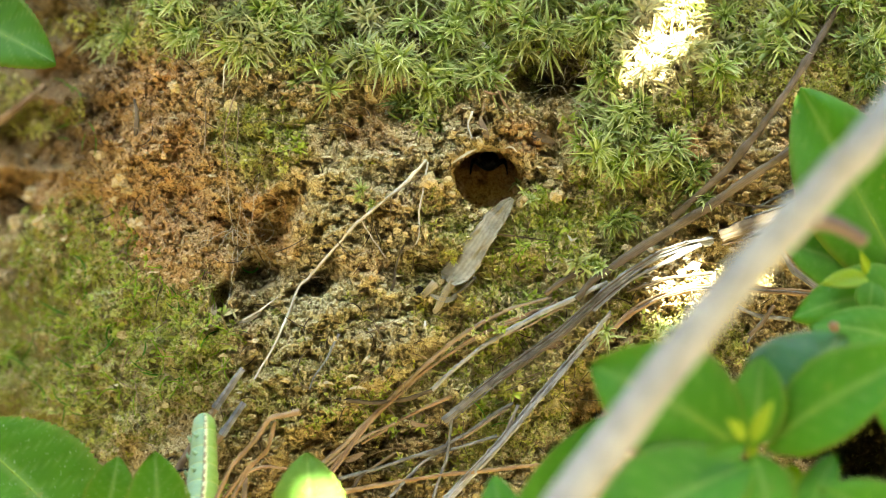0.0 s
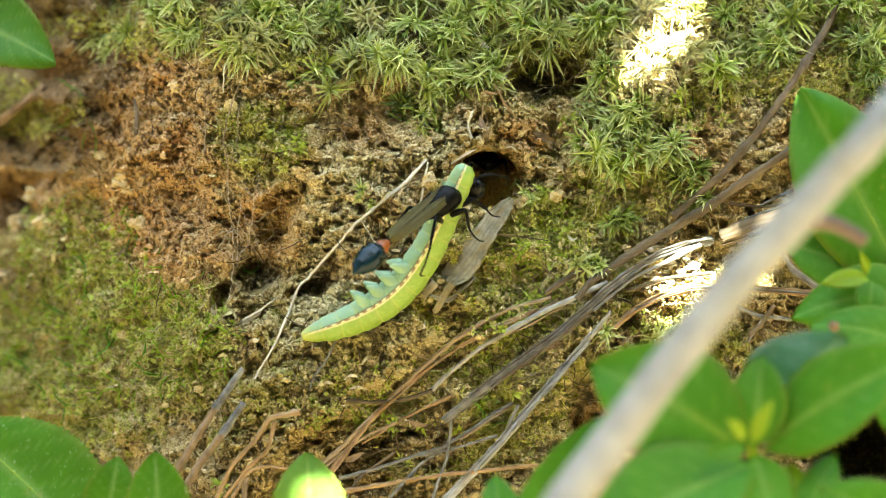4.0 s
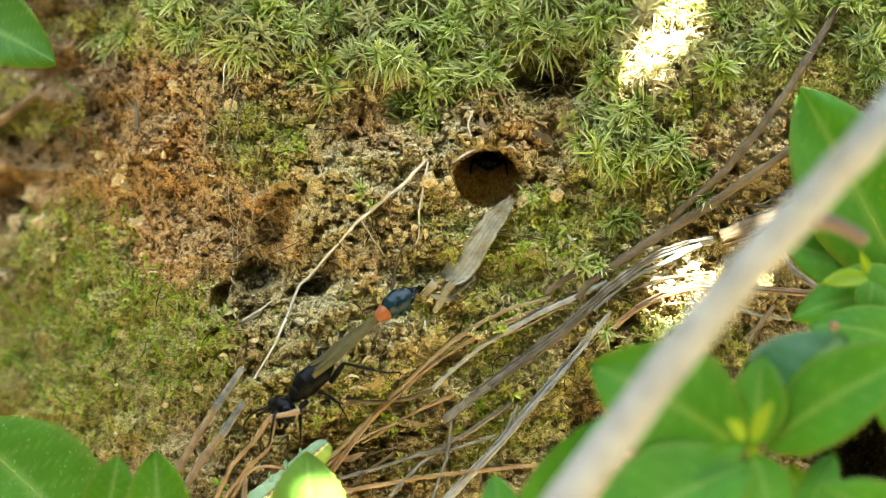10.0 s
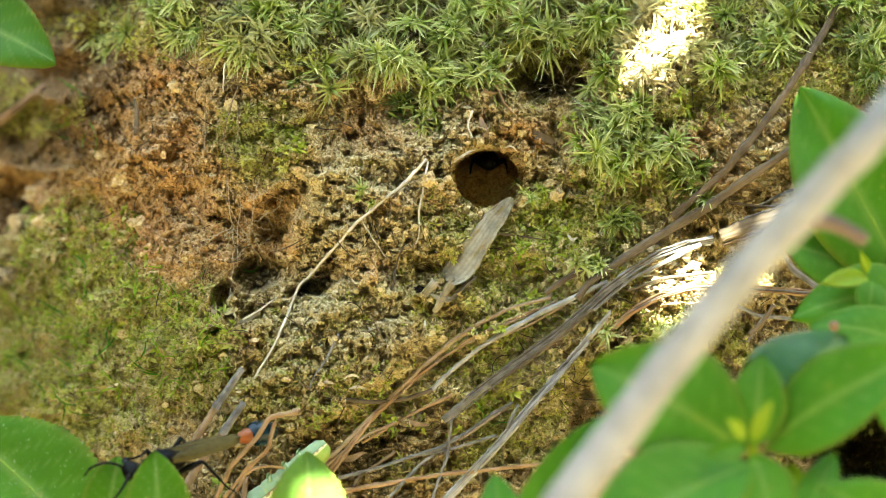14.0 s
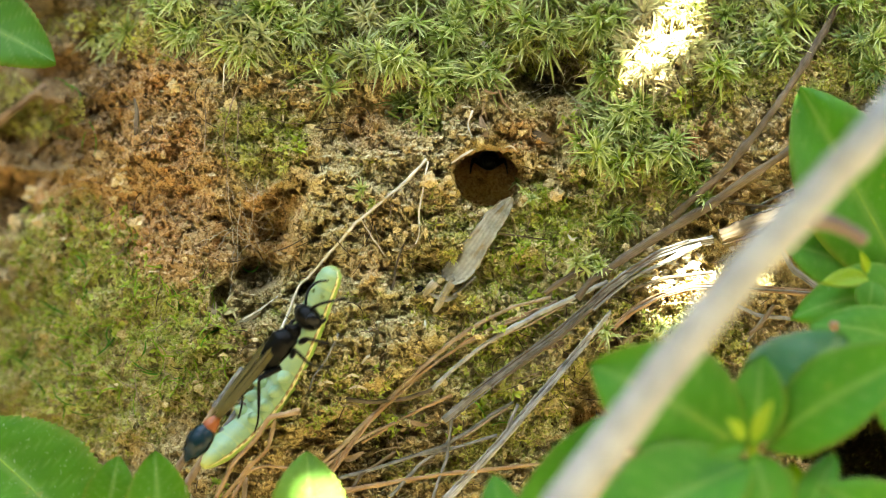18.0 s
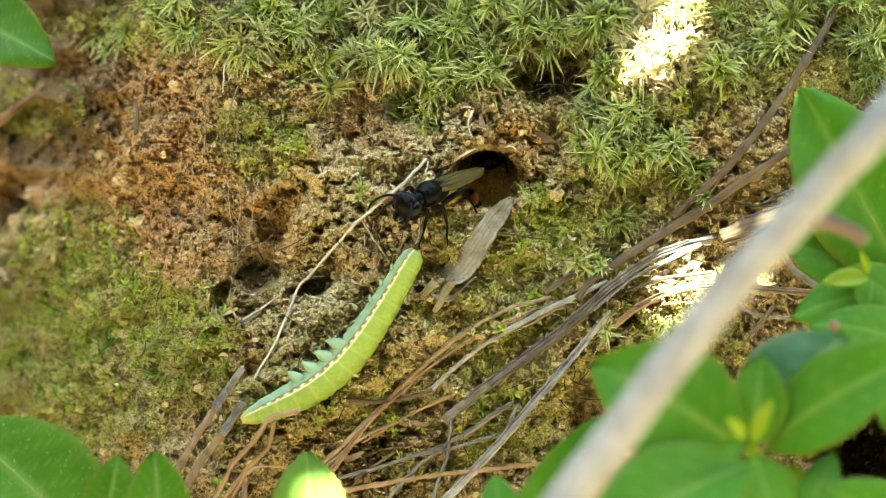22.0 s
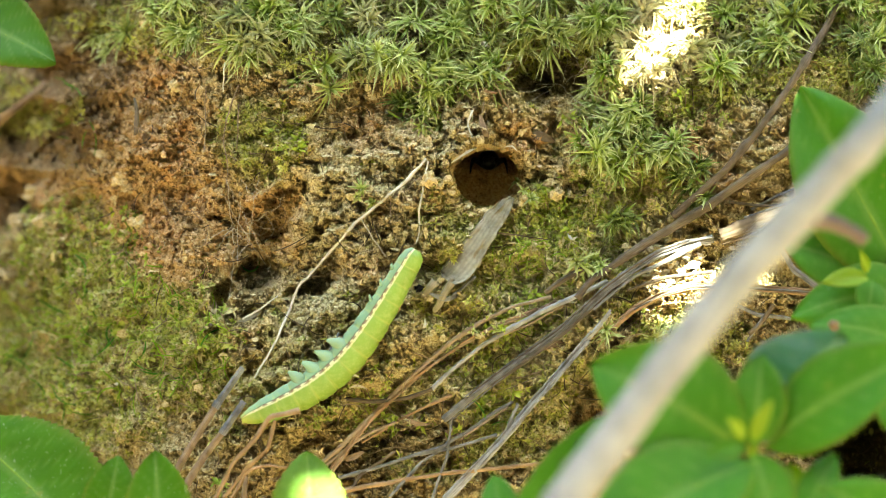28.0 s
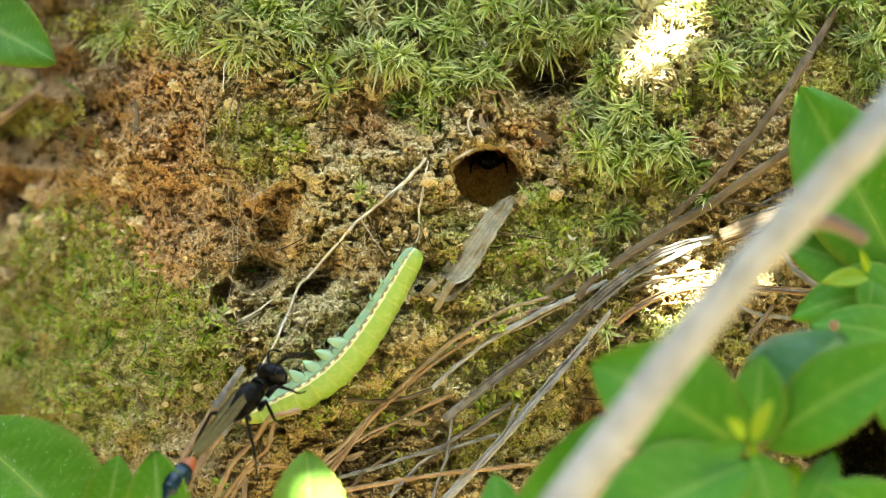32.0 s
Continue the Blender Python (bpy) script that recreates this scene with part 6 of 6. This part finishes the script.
WASP_WAY += [
    (21.3, 722, 330, 900, 372, -35, 11, -1), (21.6, 718, 356, 955, 262, -40, 10, 1), (22.0, 722, 362, 900, 285, -40, 9, 1), (22.3, 750, 340, 930, 290, -35, 7, 1),
    (22.7, 815, 330, 945, 296, -30, 4, 1), (23.0, 824, 338, 952, 300, -30, 4, 1), (23.3, 768, 372, 915, 290, -30, 7, 1), (23.7, 722, 395, 885, 285, -30, 9, 1),
    (24.0, 710, 412, 880, 290, -30, 11, 1), (24.3, 715, 418, 885, 292, -30, 11, 1), (24.7, 683, 408, 888, 306, -35, 10, 1), (25.0, 640, 416, 870, 311, -40, 10, 1)]
WASP_WAY += [
    (25.3, 543, 484, 786, 323, -25, 8, 1), (25.5, 510, 516, 752, 360, -25, 8, 1), (26.0, 380, 660, 590, 450, -20, 8, 1), (26.6, 220, 830, 420, 600, -10, 6, 1),
    (27.3, 60, 1040, 230, 800, 0, 8, 1), (27.9, 60, 1120, 60, 900, 0, 8, 1), (28.5, 190, 1080, 20, 890, 10, 8, 1), (29.2, 265, 1000, 60, 1080, 30, 8, 1), (29.6, 290, 930, 120, 1130, 50, 9, 1),
    (30.0, 331, 860, 170, 1090, 50, 9, -1), (30.6, 428, 759, 250, 970, 50, 9, -1), (31.0, 410, 757, 235, 970, 50, 9, -1), (31.2, 422, 753, 240, 960, 50, 9, -1), (31.7, 470, 712, 290, 915, 50, 9, -1),
    (32.0, 478, 662, 302, 872, 50, 9, -1)]

LARVA_WAY = [
    (0.0, 352, 745, 235, 1060, -110, 7, -1), (0.2, 400, 735, 260, 1010, -115, 7, -1), (0.6, 437, 653, 290, 920, -115, 7, -1), (1.0, 483, 668, 300, 940, -110, 7, -1),
    (1.4, 592, 566, 315, 852, -134, 6, -1), (1.7, 652, 420, 398, 752, -134, 5, -1), (2.0, 655, 285, 525, 680, -139, 5, -1), (2.2, 776, 248, 540, 562, -139, 5, -1),
    (2.5, 868, 243, 584, 462, -139, 5, -1), (2.8, 852, 280, 600, 425, -134, 6, -1), (3.0, 826, 276, 574, 548, -142, 6, -1), (3.2, 831, 268, 585, 552, -136, 6, -1)]
LARVA_WAY += [
    (3.5, 846, 266, 552, 586, -132, 6, -1), (4.1, 820, 300, 520, 610, -105, 6, -1), (4.5, 720, 520, 440, 790, -120, 7, -1), (4.9, 600, 740, 260, 940, -115, 9, -1),
    (5.3, 580, 784, 205, 975, -103, 10, -1), (14.6, 570, 790, 200, 975, -103, 10, -1), (15.6, 560, 780, 200, 985, -105, 10, -1), (16.5, 548, 745, 215, 1010, -110, 9, -1),
    (16.9, 545, 768, 240, 990, -118, 9, -1), (17.1, 513, 690, 250, 950, -125, 8, -1), (17.3, 512, 638, 265, 880, -155, 8, -1), (17.5, 515, 594, 262, 862, -155, 7, -1)]
LARVA_WAY += [
    (17.7, 567, 564, 320, 838, -155, 6, -1), (18.0, 588, 480, 362, 822, -155, 5, -1), (18.3, 670, 412, 424, 740, -155, 5, -1), (18.6, 706, 342, 490, 682, -155, 5, -1),
    (19.0, 806, 243, 560, 562, -158, 5, -1), (19.5, 837, 228, 608, 505, -155, 5, -1), (20.0, 828, 264, 634, 564, -150, 5, -1), (20.4, 804, 288, 620, 582, -148, 5, -1),
    (20.7, 765, 352, 538, 652, -108, 6.5, -1), (20.9, 735, 442, 428, 742, -100, 7, -1), (21.1, 742, 439, 421, 749, -89, 7, -1), (23.0, 742, 438, 420, 750, -89, 7, -1), (32.0, 742, 438, 424, 748, -89, 7, -1)]
# seconds; degrees by which the waist hangs from the thorax, and the abdomen from the waist
TAIL_BEND = [(0, 0, 0), (2.5, 0, 0), (2.8, 4, 40), (3.2, 4, 48), (3.5, 0, 20), (4.4, 0, 0), (5.0, 44, 0), (7.2, 44, 0), (7.7, 12, 0), (8.1, 0, 0), (18.7, 0, 0), (19.3, 0, 10), (20.0, 0, 26), (20.6, 0, 22), (21.2, 0, 0), (21.6, 0, 0), (21.9, 22, 40), (22.2, 22, 40), (22.5, 10, 10), (23.5, 0, 0), (32, 0, 0)]
LARVA_BEND = [(0, 46), (1.4, 50), (2.0, 66), (2.4, 58), (2.8, 68), (3.2, 70), (3.6, 52), (4.9, 45), (5.3, 38), (16.0, 38), (17.1, 44), (18.0, 50), (18.9, 60), (20.4, 56), (20.9, 42), (21.1, 36), (32, 36)]


# seconds; u, v; heading in degrees; millimetres out from the bank
FLY_WAY = [(0, 700, 1090, 180, 22), (20.5, 640, 1000, 200, 22), (20.9, 497, 855, 120, 22), (21.1, 530, 806, 60, 22), (21.3, 545, 822, 20, 22), (21.5, 515, 842, 100, 22), (21.8, 420, 960, 160, 22), (22.4, 260, 960, 170, 22),
           (22.7, 190, 860, 170, 22), (22.9, 145, 859, 150, 22), (23.1, 168, 855, 130, 22), (23.3, 160, 855, 150, 22), (23.5, 90, 842, 130, 22), (23.7, 68, 806, 110, 22), (23.9, 4, 748, 130, 22), (24.3, -140, 640, 140, 22), (32, -160, 640, 140, 22)]


def motions():
    walk(fly, [(t, lay((u + 20 * math.cos(radians(a)), v - 20 * math.sin(radians(a))), (u - 20 * math.cos(radians(a)), v + 20 * math.sin(radians(a))), 3.4, 10, h, 1)) for t, u, v, a, h in FLY_WAY])
    walk(wasp, [(t, lay((hu, hv), (tu, tv), 28.6, lean, 10.5 if dip < 0 else 1.5 if 21.5 < t < 24.6 else 8.0 if 4.9 < t < 7.3 else 5.0, dip, 0.22, 0.0, True, 0.5 if dip < 0 else 0.35 if 21.4 < t < 25.1 else 1.0)) for t, hu, hv, tu, tv, lean, h, dip in WASP_WAY])
    def span(t):
        bend = float(np.interp(t, [b[0] for b in LARVA_BEND], [b[1] for b in LARVA_BEND]))
        chain = larva_chain(bend)
        return (chain[-1].translation - chain[0].translation).length / MM * LARVA_N / (LARVA_N - 1) - 0.4

    walk(larva, [(t, lay((hu, hv), (tu, tv), span(t), lean, 5.0 if t < 4.2 or 16.6 < t < 20.6 else 2.2, dip, 0.5, 0.0, True)) for t, hu, hv, tu, tv, lean, h, dip in LARVA_WAY])
    chains = [(t, larva_chain(bend)) for t, bend in LARVA_BEND]
    for i, seg in enumerate(larva_parts):
        walk(seg, [(t, chain[i]) for t, chain in chains])
    waist, joint = Vector((-4.4, 0, -0.1)) * MM, Vector((-14.0, 0, 0.55)) * MM
    for piece in wasp_tail:
        bent = piece.name.split(".")[0] != "petiole"
        walk(piece, [(t, pose(*waist, 0, -d, 0) @ Matrix.Translation(joint - waist) @ pose(0, 0, 0, 0, -e if bent else 0, 0) @ Matrix.Translation(-joint)) for t, d, e in TAIL_BEND])
    # the legs step while the wasp goes, and rest while it waits
    ts = [r[0] for r in WASP_WAY]
    speed = [0.0] + [math.hypot(b[1] - a[1], b[2] - a[2]) / (b[0] - a[0]) for a, b in zip(WASP_WAY, WASP_WAY[1:])]
    for leg, hip, side, k in wasp_legs:
        rows = []
        for n in range(161):
            t = n * 0.2
            amount = 4 + 15 * min(1.0, float(np.interp(t, ts, speed)) / 120)
            a = 2 * math.pi * (t * 1.55 + 0.5 * k + (0.25 if side > 0 else 0.75))
            rows.append((t, pose(*hip, 0.4 * amount * side * math.cos(a), 0, amount * math.sin(a))))
        walk(leg, rows)


motions()
